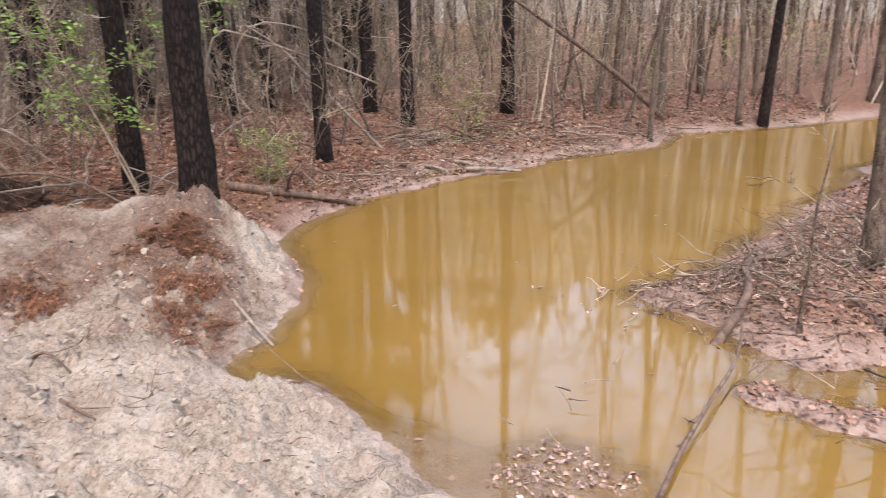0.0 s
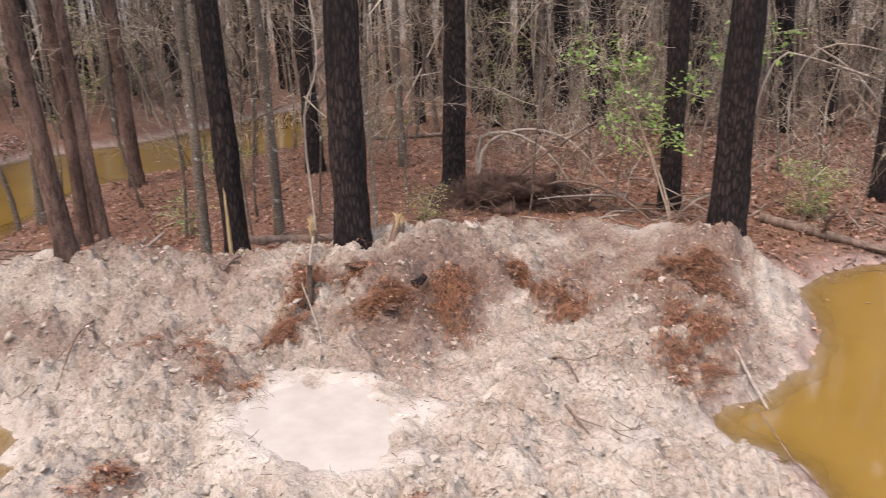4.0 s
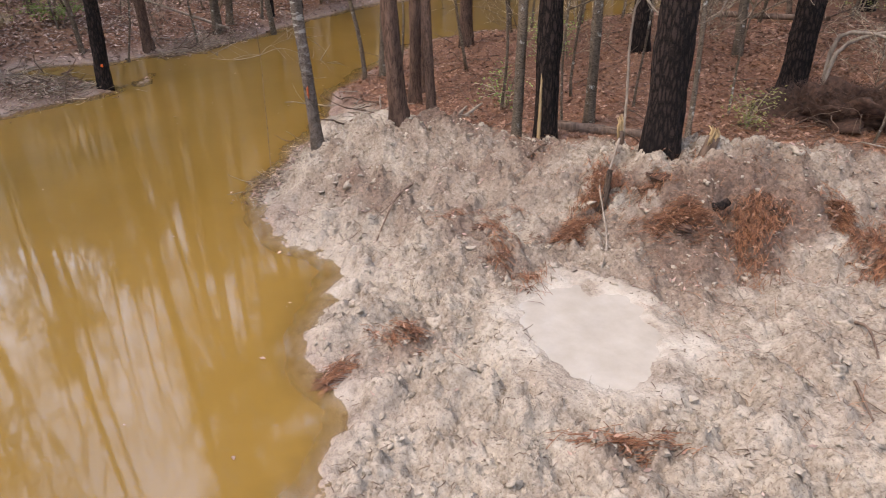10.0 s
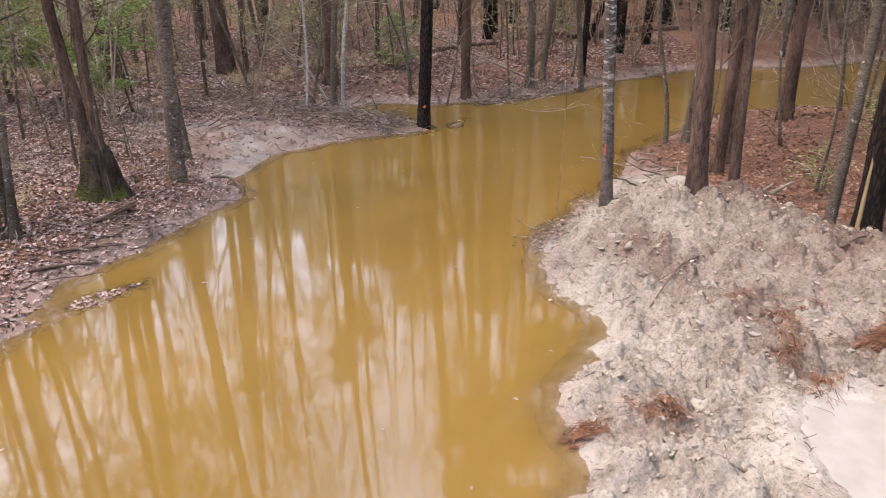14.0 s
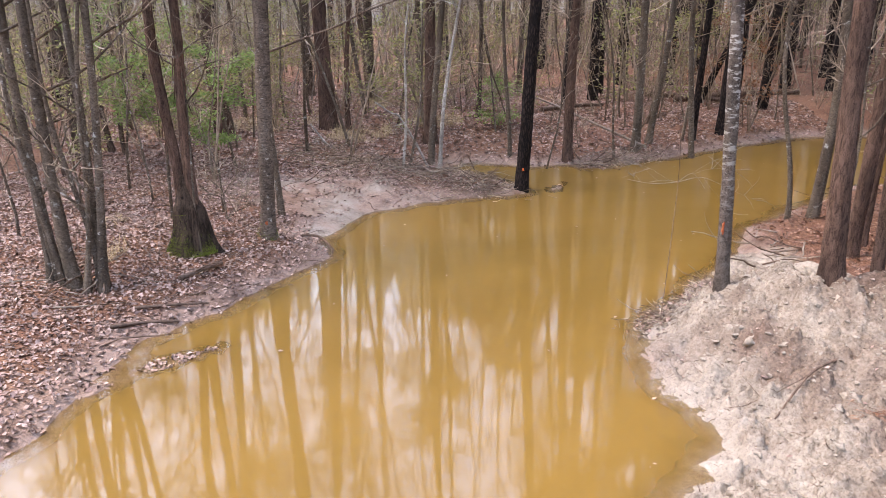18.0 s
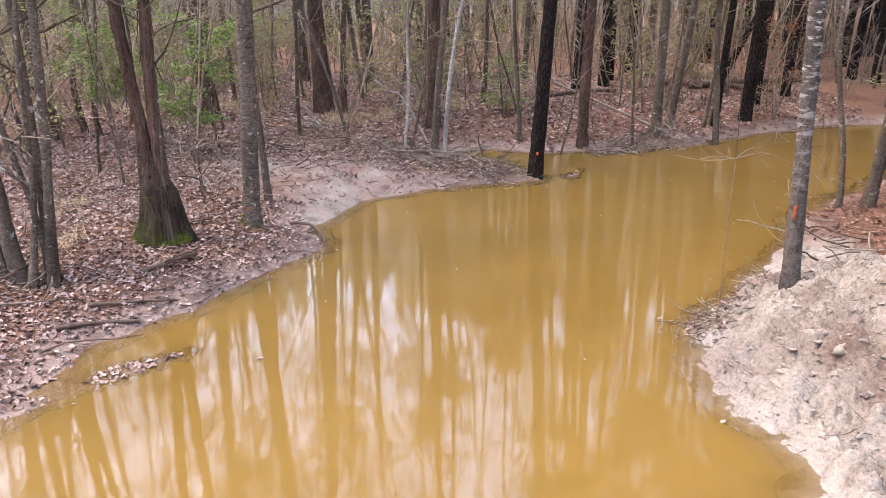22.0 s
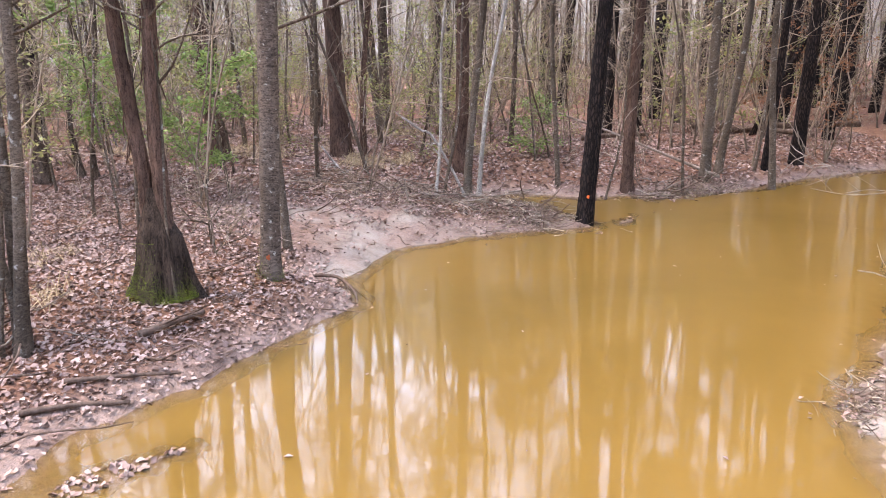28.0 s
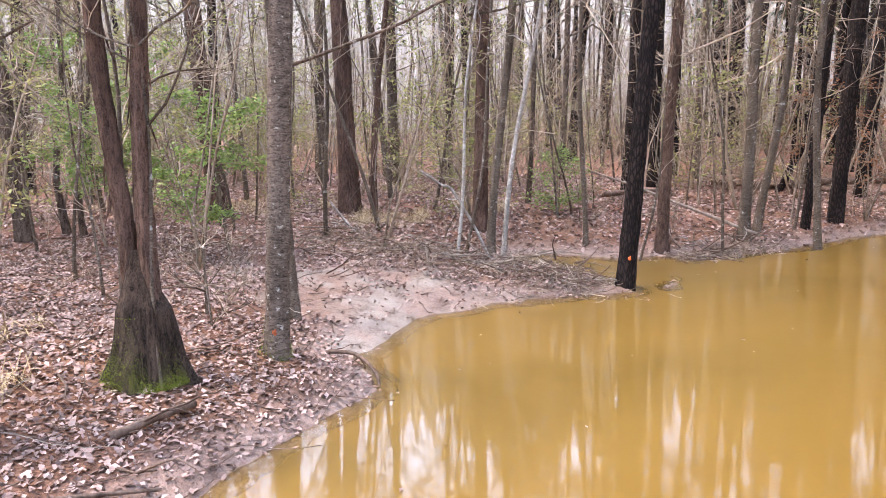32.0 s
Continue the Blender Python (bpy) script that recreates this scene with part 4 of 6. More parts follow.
bushes = family("bare_shrub", "sapling", [(0.012, 2.2), (0.015, 3.0), (0.01, 1.4), (0.014, 2.6)], "low leafless shrub of tangled twigs", "bare shrubs", 350, limbs=16, low=0.08)
for b in bushes:
    b["category"] = "shrub"
scatter(pines, 115, 14, 58, 1.5, 1, arc=(76, 192), tall=True)
scatter([copy_thing(p, p.matrix_basis) for p in pines], 34, 12, 36, 1.3, 11, arc=(88, 135), tall=True)
scatter([copy_thing(p, p.matrix_basis) for p in pines], 10, 19, 45, 3.0, 12, arc=(192, 242), tall=True)
scatter([copy_thing(p, p.matrix_basis) for p in pines], 55, 23, 52, 0.9, 13, size=(0.45, 0.72), arc=(138, 172))
scatter(woods, 60, 12, 45, 1.3, 2, arc=(40, 165), tilt=3.5, tall=True)
scatter([copy_thing(p, p.matrix_basis) for p in woods], 16, 19, 52, 2.5, 22, arc=(165, 250), tilt=4, tall=True)
scatter(greys, 60, 10, 45, 1.1, 3, arc=(40, 165), tilt=4, tall=True)
scatter([copy_thing(p, p.matrix_basis) for p in greys], 24, 16, 50, 2.0, 23, arc=(165, 250), tilt=5, tall=True)
scatter(slims, 170, 8.5, 32, 0.5, 4, arc=(48, 150), tilt=8)
scatter([copy_thing(p, p.matrix_basis) for p in slims], 150, 8.5, 36, 0.6, 14, arc=(150, 250), tilt=9)
scatter(bushes, 150, 7, 26, 0.5, 5, arc=(48, 150), tilt=12)
scatter([copy_thing(p, p.matrix_basis) for p in bushes], 110, 8, 32, 0.55, 15, arc=(150, 250), tilt=12)
# Unseen pines behind the camera, added to shape the light and the reflections.
scatter([copy_thing(p, p.matrix_basis) for p in pines[:2]], 16, 12, 40, 3.0, 6, arc=(250, 380))


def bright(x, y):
    """The thinner wood round the clearing, with its brush coloured paler for haze."""
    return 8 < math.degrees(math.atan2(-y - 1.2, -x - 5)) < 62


def far_wood():
    """Trunks and brush too far off to tell apart."""
    rng = np.random.default_rng(50)
    t, brush, light, crowns = Tubes(), Tubes(), Tubes(), []
    a, rr = np.radians(rng.uniform(0, 270, 900)), np.sqrt(rng.uniform(50**2, 105**2, 900))
    for x, y, z in zip(-6 + rr * np.cos(a), 2 + rr * np.sin(a), heights(-6 + rr * np.cos(a), 2 + rr * np.sin(a))):
        h, r = rng.uniform(14, 25), rng.uniform(0.05, 0.17)
        if bright(x, y) and rng.random() < 0.6:
            continue
        p = np.array([[x, y, z - 0.2], [x + rng.normal(0, 0.5), y + rng.normal(0, 0.5), z + h * 0.5], [x + rng.normal(0, 1.1), y + rng.normal(0, 1.1), z + h]])
        t.add(p, [r, r * 0.7, r * 0.25], 5)
        if rng.random() < 0.55:
            u = rng.uniform(0.0, 1.0, 46)[:, None]
            crowns.append(p[1] + (p[2] - p[1]) * (0.1 + 0.95 * u) + rng.normal(0, 1, (46, 3)) * (0.5 + 1.3 * (1 - u)))
        for _ in range(7):
            brush.add(stem(p[1] + (p[2] - p[1]) * rng.uniform(-0.8, 1), rng.normal(0, 1, 3) + np.array([0, 0, 0.7]), rng.uniform(1, 3), 0.2, rng, 4), [0.04, 0.03, 0.02, 0.01], 3)
    a, rr = np.radians(rng.uniform(0, 270, 4200)), np.sqrt(rng.uniform(14**2, 80**2, 4200))
    for x, y, z in zip(-6 + rr * np.cos(a), 2 + rr * np.sin(a), heights(-6 + rr * np.cos(a), 2 + rr * np.sin(a))):
        if z < 0.15 or (bright(x, y) and rng.random() < 0.45):
            continue
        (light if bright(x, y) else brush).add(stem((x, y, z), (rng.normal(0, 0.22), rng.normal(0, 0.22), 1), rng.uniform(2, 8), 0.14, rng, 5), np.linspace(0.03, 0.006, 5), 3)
    a, rr = np.radians(rng.uniform(35, 250, 15000)), np.sqrt(rng.uniform(13**2, 55**2, 15000))
    gx, gy = -6 + rr * np.cos(a), 2 + rr * np.sin(a)
    gz, *_, gd = lay(gx, gy)
    hi = rng.uniform(0.2, 1, len(gx)) ** 1.3 * (1.5 + rr * 0.28)
    for x, y, z, h, d in zip(gx, gy, gz, hi, gd):
        if d > 0.8:
            l, r = rng.uniform(0.5, 2.2), rng.uniform(0.004, 0.011)
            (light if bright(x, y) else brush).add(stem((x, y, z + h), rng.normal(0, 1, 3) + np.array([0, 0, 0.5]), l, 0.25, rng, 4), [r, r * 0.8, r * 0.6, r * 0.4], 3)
    a, rr = np.radians(rng.uniform(30, 262, 34000)), np.sqrt(rng.uniform(11**2, 48**2, 34000))
    gx, gy = -6 + rr * np.cos(a), 2 + rr * np.sin(a)
    thick = fbm(gx * 0.22, gy * 0.22, 91, 2)
    high = Tubes()
    for x, y, c in zip(gx, gy, thick):
        if c + rng.normal(0, 0.15) > -0.05 and (not open_sky(x, y) or (x < -14 and rng.random() < 0.3)):
            l, r, h = rng.uniform(0.8, 2.8), rng.uniform(0.006, 0.026), rng.uniform(3, 18)
            high.add(stem((x, y, h), rng.normal(0, 1, 3) + np.array([0, 0, 0.6]), l, 0.25, rng, 4), [r, r * 0.8, r * 0.6, r * 0.4], 3)
    for x, y, h in zip(rng.uniform(-25, -11, 3000), rng.uniform(-12, -2.5, 3000), rng.uniform(6, 15, 3000)):
        if fbm(np.array([x * 0.4]), np.array([y * 0.4 + h * 0.2]), 93, 2)[0] > -0.12:
            l, r = rng.uniform(0.6, 2.4), rng.uniform(0.008, 0.03)
            high.add(stem((x, y, h), rng.normal(0, 1, 3) + np.array([0, 0, 0.6]), l, 0.25, rng, 4), [r, r * 0.8, r * 0.6, r * 0.4], 3)
    tagged(part("high_twigs", high.mesh("high_twigs"), M_TWIG), "bare interlaced twigs of the crowns overhead", "twigs", kind="stuff")
    tagged(part("far_crowns", leaf_cloud("far_crowns", np.concatenate(crowns), rng, (0.4, 1.1), 1.0, 0.3), M_NEEDLE), "distant ragged pine crowns above the wood", "trees", kind="stuff")
    tagged(part("far_trunks", t.mesh("far_trunks"), M_BROWN), "distant mixed trunks of the wood", "trees", kind="stuff")
    tagged(part("far_brush", light.mesh("far_brush"), M_TWIG_HAZE), "distant lichened brush round a clearing, paled further for haze", "brush", kind="stuff")
    tagged(part("far_brush", brush.mesh("far_brush"), M_TWIG), "distant grey brush and saplings", "brush", kind="stuff")


far_wood()


def backdrop():
    m, nt, b = shader("distant_wood_glow", 1.0, 0.0)
    streak = grain(nt, coords(nt, (1, 1, 0.06)), 1.1, 8, 0.7)
    leaf = grain(nt, coords(nt), 0.35, 8, 0.7)
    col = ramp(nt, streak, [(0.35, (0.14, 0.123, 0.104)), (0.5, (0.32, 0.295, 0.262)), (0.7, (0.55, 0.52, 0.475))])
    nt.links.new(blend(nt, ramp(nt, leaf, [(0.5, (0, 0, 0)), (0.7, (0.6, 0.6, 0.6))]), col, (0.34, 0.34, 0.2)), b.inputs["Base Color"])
    # Pale, self-glowing colour imitates bright haze, strongest on the clearing's side.
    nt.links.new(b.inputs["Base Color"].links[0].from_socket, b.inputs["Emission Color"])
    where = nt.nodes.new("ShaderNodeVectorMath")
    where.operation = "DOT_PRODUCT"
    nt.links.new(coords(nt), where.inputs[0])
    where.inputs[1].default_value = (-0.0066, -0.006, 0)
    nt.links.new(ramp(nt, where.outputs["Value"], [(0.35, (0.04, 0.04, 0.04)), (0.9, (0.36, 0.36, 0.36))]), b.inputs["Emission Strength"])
    rng = np.random.default_rng(5)
    n = 1200
    a = np.linspace(0, 2 * np.pi, n, endpoint=False)
    top = 44 + 3 * np.sin(a * 23) + 2 * np.sin(a * 61) + rng.uniform(-5, 5, n)
    x, y = -6 + 112 * np.cos(a), 2 + 112 * np.sin(a)
    v = np.concatenate([np.stack([x, y, 0 * a - 3], 1), np.stack([x, y, top], 1)])
    i = np.arange(n)
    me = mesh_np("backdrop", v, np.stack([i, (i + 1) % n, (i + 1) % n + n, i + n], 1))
    tagged(part("backdrop", me, m), "distant edge of the grey winter wood, glowing like bright haze", "backdrop", kind="structure")


backdrop()


# ---- loose cover of the ground ----
def strewn(rng, n, x0, x1, y0, y1):
    x, y = rng.uniform(x0, x1, n), rng.uniform(y0, y1, n)
    z, clay, wet, trash, slick, d = lay(x, y)
    return x, y, z, clay, np.clip(trash - slick, 0, 1), d


def leaf_litter():
    rng = np.random.default_rng(60)
    sets = ((90000, -15.5, -4.6, -9.5, -0.6, (0.03, 0.068)), (52000, -30, -15.5, -12, 8, (0.05, 0.11)), (30000, -15.5, -1.5, 3.4, 13, (0.035, 0.085)), (32000, -12, 9, 10, 22, (0.05, 0.11)), (34000, -0.2, 6, 3, 10.5, (0.025, 0.06)), (4200, -1.6, 0.4, 2.8, 5.2, (0.018, 0.05)))
    for n, x0, x1, y0, y1, size in sets:
        x, y, z, clay, trash, d = strewn(rng, n, x0, x1, y0, y1)
        keep = ((clay < 0.35) | (y < -1.5) | (x < -12.5)) & (z > (-0.035 if n == 4200 else -0.012)) & (rng.random(n) < np.clip(0.4 + np.abs(d) * 1.2, 0, 1) * np.clip(1.15 + 1.6 * fbm(x * 0.8, y * 0.8, 71, 2), 0.25, 1))
        keep &= (poly_dist(x, y, FLAT) + 0.8 * fbm(x * 1.5, y * 1.5, 72, 3) > -0.1) | (rng.random(n) < 0.1 + 0.9 * np.clip(3 * fbm(x * 2.6, y * 2.6, 74, 3), 0, 1))
        pts = np.stack([x, y, z + 0.008 + rng.uniform(0, 0.015, n)], 1)[keep]
        tagged(part("leaf_litter", leaf_cloud("leaf_litter", pts, rng, size, 0.4, 0.68), M_LEAF_RED if y0 > 2.9 else M_LEAF), "fallen brown oak leaves covering the forest floor", "leaves", kind="stuff")
    x, y, z, clay, trash, d = strewn(rng, 16000, -11.5, -1, -1, 9)
    keep = (clay > 0.4) & (d > 0.03) & (pool_edge(x, y) > 1.1) & (rng.random(len(x)) < 0.01 + trash * 0.35 + 0.06 * np.clip(fbm(x * 1.7, y * 1.7, 73, 3) * 3, 0, 1))
    tagged(part("leaf_litter", leaf_cloud("leaf_litter", np.stack([x, y, z + 0.01], 1)[keep], rng, (0.02, 0.07), 0.5, 0.4), M_LEAF), "scraps of brown leaf trodden into the clay", "leaves", kind="stuff")


leaf_litter()


def floating_bits():
    """Leaves and scum that float on the pools."""
    rng = np.random.default_rng(64)
    x, y = rng.uniform(-20, 9, 1500), rng.uniform(-4, 17, 1500)
    z, *_, d = lay(x, y)
    keep = (z < -0.02) & ((d > -0.5) | (rng.random(1500) < 0.22))
    pts = np.stack([x, y, 0 * x + 0.006], 1)[keep]
    tagged(part("floating_leaves", leaf_cloud("floating_leaves", pts, rng, (0.02, 0.07), 0.06, 0.5), M_LEAF), "small brown leaves floating on muddy water", "leaves", kind="stuff")


floating_bits()


def straw_mesh(name, centres, heading, rng, length=(0.1, 0.22), wild=0.35, width=0.0022):
    """Thin curved needles, two quads each."""
    n = len(centres)
    t = np.stack([np.cos(heading), np.sin(heading), rng.normal(0, wild, n)], 1)
    side = np.stack([-np.sin(heading), np.cos(heading), 0 * heading], 1) * width
    l = rng.uniform(length[0], length[1], n)[:, None]
    a, b = centres - t * l / 2, centres + t * l / 2
    mid = centres + np.array([0, 0, 1.0]) * l * rng.uniform(0.02, 0.2, n)[:, None]
    v = np.stack([a - side, a + side, mid - side, mid + side, b - side, b + side], 1)
    f = np.array([[0, 1, 3, 2], [2, 3, 5, 4]])
    return mesh_np(name, v.reshape(-1, 3), (np.arange(n)[:, None, None] * 6 + f[None]).reshape(-1, 4))


def pine_straw():
    rng = np.random.default_rng(61)
    x, y, z, clay, trash, d = strewn(rng, 80000, -15, -1.5, 3.5, 13)
    keep = (d > 0.05) & (rng.random(len(x)) < np.where(clay > 0.4, trash * 0.3 + 0.004, 0.75))
    c = np.stack([x, y, z + 0.015], 1)[keep]
    tagged(part("pine_straw", straw_mesh("pine_straw", c, rng.uniform(0, 6.28, len(c)), rng, wild=0.12, width=0.0016), M_STRAW), "reddish fallen pine straw over soil", "pine straw", kind="stuff")


pine_straw()


def mud_clods():
    rng = np.random.default_rng(62)
    bm = bmesh.new()
    bmesh.ops.create_icosphere(bm, subdivisions=1, radius=1)
    base = np.array([v.co[:] for v in bm.verts])
    tri = np.array([[v.index for v in f.verts] for f in bm.faces])
    bm.free()
    x, y, z, clay, trash, d = strewn(rng, 26000, -11.8, -0.8, -0.8, 8.9)
    keep = (clay > 0.5) & (d > 0.04) & (pool_edge(x, y) > 1.12) & (rng.random(len(x)) < 0.25 + 1.6 * np.clip(fbm(x * 1.3, y * 1.3, 75, 3) + 0.2, 0, 1))
    x, y, z = x[keep], y[keep], z[keep]
    n = len(x)
    s = np.clip(rng.lognormal(-4.75, 0.5, n), 0.004, 0.03)
    shape = base[None] * rng.uniform(0.35, 1.5, (n, len(base), 1)) * (s[:, None] * rng.uniform([0.8, 0.8, 0.5], [1.5, 1.3, 1.0], (n, 3)))[:, None]
    a = rng.uniform(0, 6.28, n)
    c, q = np.cos(a)[:, None], np.sin(a)[:, None]
    v = np.stack([shape[..., 0] * c - shape[..., 1] * q, shape[..., 0] * q + shape[..., 1] * c, shape[..., 2]], -1) + np.stack([x, y, z - s * 0.1], 1)[:, None]
    me = mesh_np("mud_clods", v.reshape(-1, 3), (np.arange(n)[:, None, None] * len(base) + tri[None]).reshape(-1, 3), smooth=False)
    tagged(part("mud_clods", me, M_CLOD), "broken clods of pale grey clay on the churned bank", "clods", kind="stuff")


mud_clods()


def ground_twigs():
    rng = np.random.default_rng(63)
    for label, n, box, pick, rr, ln in (("thin dark twigs and rootlets in the clay", 5001, (-10, -1.2, 0.4, 7.6), lambda c, d: (c > 0.4) & (d > 0.03), (0.0018, 0.0045), (0.02, 0.1)),
                                        ("fallen twigs lying in the leaf litter", 2400, (-24, 6, -10, 20), lambda c, d: (c < 0.4) & (d > -0.05), (0.003, 0.011), (0.2, 1.1)),
                                        ("flood-washed twigs among leaves on the muddy flat", 620, (0.2, 4.5, 3.6, 9.5), lambda c, d: (c < 0.4) & (d > -0.03), (0.003, 0.009), (0.15, 0.7)),
                                        ("fallen twigs lying on the leafy bank", 700, (-14, -5, -9, -2.8), lambda c, d: (c < 0.4) & (d > 0.0), (0.0025, 0.008), (0.12, 0.7))):
        t = Tubes()
        x, y, z, clay, trash, d = strewn(rng, n, *box)
        for px, py, pz in zip(*(a[pick(clay, d)] for a in (x, y, z))):
            if pool_edge(px, py) < 1.05:
                continue
            a, l, r = rng.uniform(0, 6.283), rng.uniform(*ln), rng.uniform(*rr)
            line = stem((px, py, pz + r + 0.004), (math.cos(a), math.sin(a), rng.normal(0.05, 0.12)), l, 0.3 if n > 5000 else 0.16, rng, 5)
            t.add(line, np.linspace(r, r * 0.4, 5), 3 if n > 5000 else 4)
        tagged(part("ground_twigs", t.mesh("ground_twigs"), M_STICK), label, "twigs", kind="stuff")


ground_twigs()


# ---- single branches, logs and stumps ----
def lie(points, lift=0.0):
    """Lifts a line of (x, y, height over the ground) onto the ground."""
    return [(x, y, height(x, y) + h + lift) for x, y, h in points]


def smooth_line(points, n=14):
    p = np.array(points, float)
    s = np.linspace(0, len(p) - 1, n)
    out = []
    for u in s:
        i = min(int(u), len(p) - 2)
        f = u - i
        a, b, c, d = p[max(i - 1, 0)], p[i], p[i + 1], p[min(i + 2, len(p) - 1)]
        out.append(0.5 * (2 * b + (c - a) * f + (2 * a - 5 * b + 4 * c - d) * f**2 + (3 * b - a - 3 * c + d) * f**3))
    return np.array(out)


def bough(name, points, r, mat, label, category="branch", tip=0.35, seed=0, twigs=0, sides=9):
    """One fallen or standing branch with a wandering line and short side twigs as parts."""
    rng = np.random.default_rng(900 + seed)
    root = tagged(new(name), label, category)
    line = smooth_line(points)
    root.location = line[0]
    rel = line - line[0]
    part("stem", Tubes().add(rel, np.linspace(r, r * tip, len(rel)), sides, 0.18, rng).mesh("stem"), mat, root)
    for _ in range(twigs):
        i = rng.integers(3, len(rel) - 1)
        d = rel[i] - rel[i - 1]
        w = d / np.linalg.norm(d) + rng.normal(0, 0.7, 3)
        t = Tubes()
        add_limb(t, t, rel[i], w, rng.uniform(0.2, 0.7), r * 0.4, rng, 1, 0.0)
        part("side_twig", t.mesh("side_twig"), mat, root)
    return root


bough("fallen_log", lie([(-4.0, 10.05, 0.05), (-3.2, 10.1, 0.07), (-2.6, 10.25, 0.05), (-1.95, 10.5, 0.03)]), 0.075, M_STICK, "dark fallen log at the edge of the pool", "log", 0.5, 1, 2)
bough("fallen_log", lie([(-8.45, 4.8, 0.06), (-8.0, 5.35, 0.06), (-7.65, 5.85, 0.06)]), 0.07, M_STICK, "dark log lying behind the clay ridge", "log", 0.85, 2)
bough("fallen_log", lie([(-9.25, -3.95, 0.04), (-9.5, -3.82, 0.06), (-9.8, -3.66, 0.07)]), 0.034, M_STICK, "short rotten log lying in the leaves", "log", 0.8, 3, 1)
bough("fallen_branch", lie([(-8.1, -4.15, 0.03), (-8.3, -3.92, 0.03), (-8.5, -3.6, 0.04)]), 0.024, M_STICK, "dark stick lying on the leafy bank", "branch", 0.6, 4)
bough("fallen_branch", lie([(-8.5, -4.1, 0.03), (-8.75, -3.75, 0.04), (-8.95, -3.45, 0.03)]), 0.02, M_STICK, "dark stick at the water's edge", "branch", 0.5, 5)
bough("fallen_branch", lie([(-11.5, -3.2, 0.03), (-11.55, -2.95, 0.1), (-11.3, -2.7, 0.06), (-11.0, -2.6, 0.0)]), 0.022, M_STICK, "crooked stick arching over wet mud", "branch", 0.5, 6, 2)
for k, (a, b) in enumerate((((-1.4, 12.75), (-0.95, 12.3)), ((-0.8, 13.0), (-0.4, 12.65)), ((-0.65, 12.3), (0.3, 12.2)))):
    bough("fallen_branch", [(a[0], a[1], 0.1), ((a[0] + b[0]) / 2, (a[1] + b[1]) / 2, 0.1), (b[0], b[1], 0.06)], 0.035, M_PALE, "pale barkless stick floating at the shore", "branch", 0.7, 10 + k)
bough("fallen_tree", [(-1.95, 13.4, 0.1), (-2.6, 13.45, 0.8), (-3.3, 13.3, 1.55), (-3.75, 13.1, 2.1), (-4.3, 12.9, 2.5)], 0.035, M_PALE, "thin bleached dead tree leaning down to the shore", "tree", 0.4, 20, 5)
bough("fallen_branch", [(-2.1, 12.9, 1.49), (-2.8, 12.75, 1.8), (-3.5, 12.5, 2.08), (-4.1, 12.2, 2.32), (-4.5, 11.95, 2.36), (-4.75, 11.9, 1.6), (-4.8, 11.9, 0.5)], 0.016, M_PALE, "bent bleached sapling arching through the brush", "branch", 0.9, 21, 3)
bough("fallen_branch", [(-2.4, 13.3, 1.85), (-3.0, 12.8, 2.3), (-3.9, 12.1, 2.5), (-4.3, 12.0, 1.8), (-4.2, 12.1, 0.4)], 0.013, M_PALE, "thin bleached bent sapling in the brush", "branch", 0.9, 22, 3)
bough("leaning_trunk", [(4.4, 17.3, 0.1), (3.4, 17.1, 1.0), (2.4, 16.9, 1.75), (1.4, 16.6, 2.4), (0.2, 16.3, 3.2)], 0.07, M_STICK, "dark dead trunk leaning over the far shore", "trunk", 0.5, 23, 2)
bough("leaning_trunk", [(-25.7, 5.06, 0.3), (-25.6, 5.5, 1.4), (-25.5, 6.0, 2.6), (-25.4, 6.6, 4.0), (-25.3, 7.1, 5.2)], 0.1, M_PINE, "charred dead pine leaning against its neighbours", "trunk", 0.7, 30, 3)
bough("fallen_tree", [(-18.6, 2.65, 0.25), (-19.2, 1.7, 0.6), (-20.0, 0.6, 1.0), (-20.6, -0.5, 1.35), (-21.0, -1.2, 1.55)], 0.033, M_PALE, "bleached pole leaning across the far bank", "tree", 0.5, 24)
bough("fallen_tree", [(-16.0, -1.95, 0.1), (-16.0, -2.06, 0.3), (-16.0, -2.25, 0.69), (-16.02, -2.6, 1.26), (-16.0, -2.77, 1.34), (-16.0, -3.09, 1.55)], 0.028, M_WHITE, "crooked white dead sapling leaning beside brush", "tree", 0.5, 25, 3)
bough("fallen_branch", [(-17.0, -4.1, 0.15), (-17.0, -4.25, 0.3), (-17.0, -4.55, 0.61), (-17.0, -4.81, 0.95)], 0.032, M_WHITE, "bleached branch propped in the brush", "branch", 0.5, 26, 4)
bough("fallen_branch", [(-0.2, 3.3, 0.02), (0.2, 3.95, 0.05), (0.55, 4.45, 0.07), (0.95, 5.0, 0.1), (1.2, 5.5, 0.22)], 0.016, M_STICK, "long wet stick lying in shallow water", "branch", 0.5, 27, 2)
bough("fallen_branch", lie([(0.9, 5.4, 0.05), (1.4, 5.9, 0.1), (1.7, 6.6, 0.12), (2.3, 7.0, 0.06)]), 0.045, M_STICK, "muddy branch on the debris flat", "branch", 0.5, 28, 4)
bough("fallen_branch", lie([(0.7, 6.7, 0.02), (1.4, 6.95, 0.06), (2.1, 6.9, 0.08)]), 0.02, M_STICK, "thin muddy branch on the debris flat", "branch", 0.5, 29, 3)
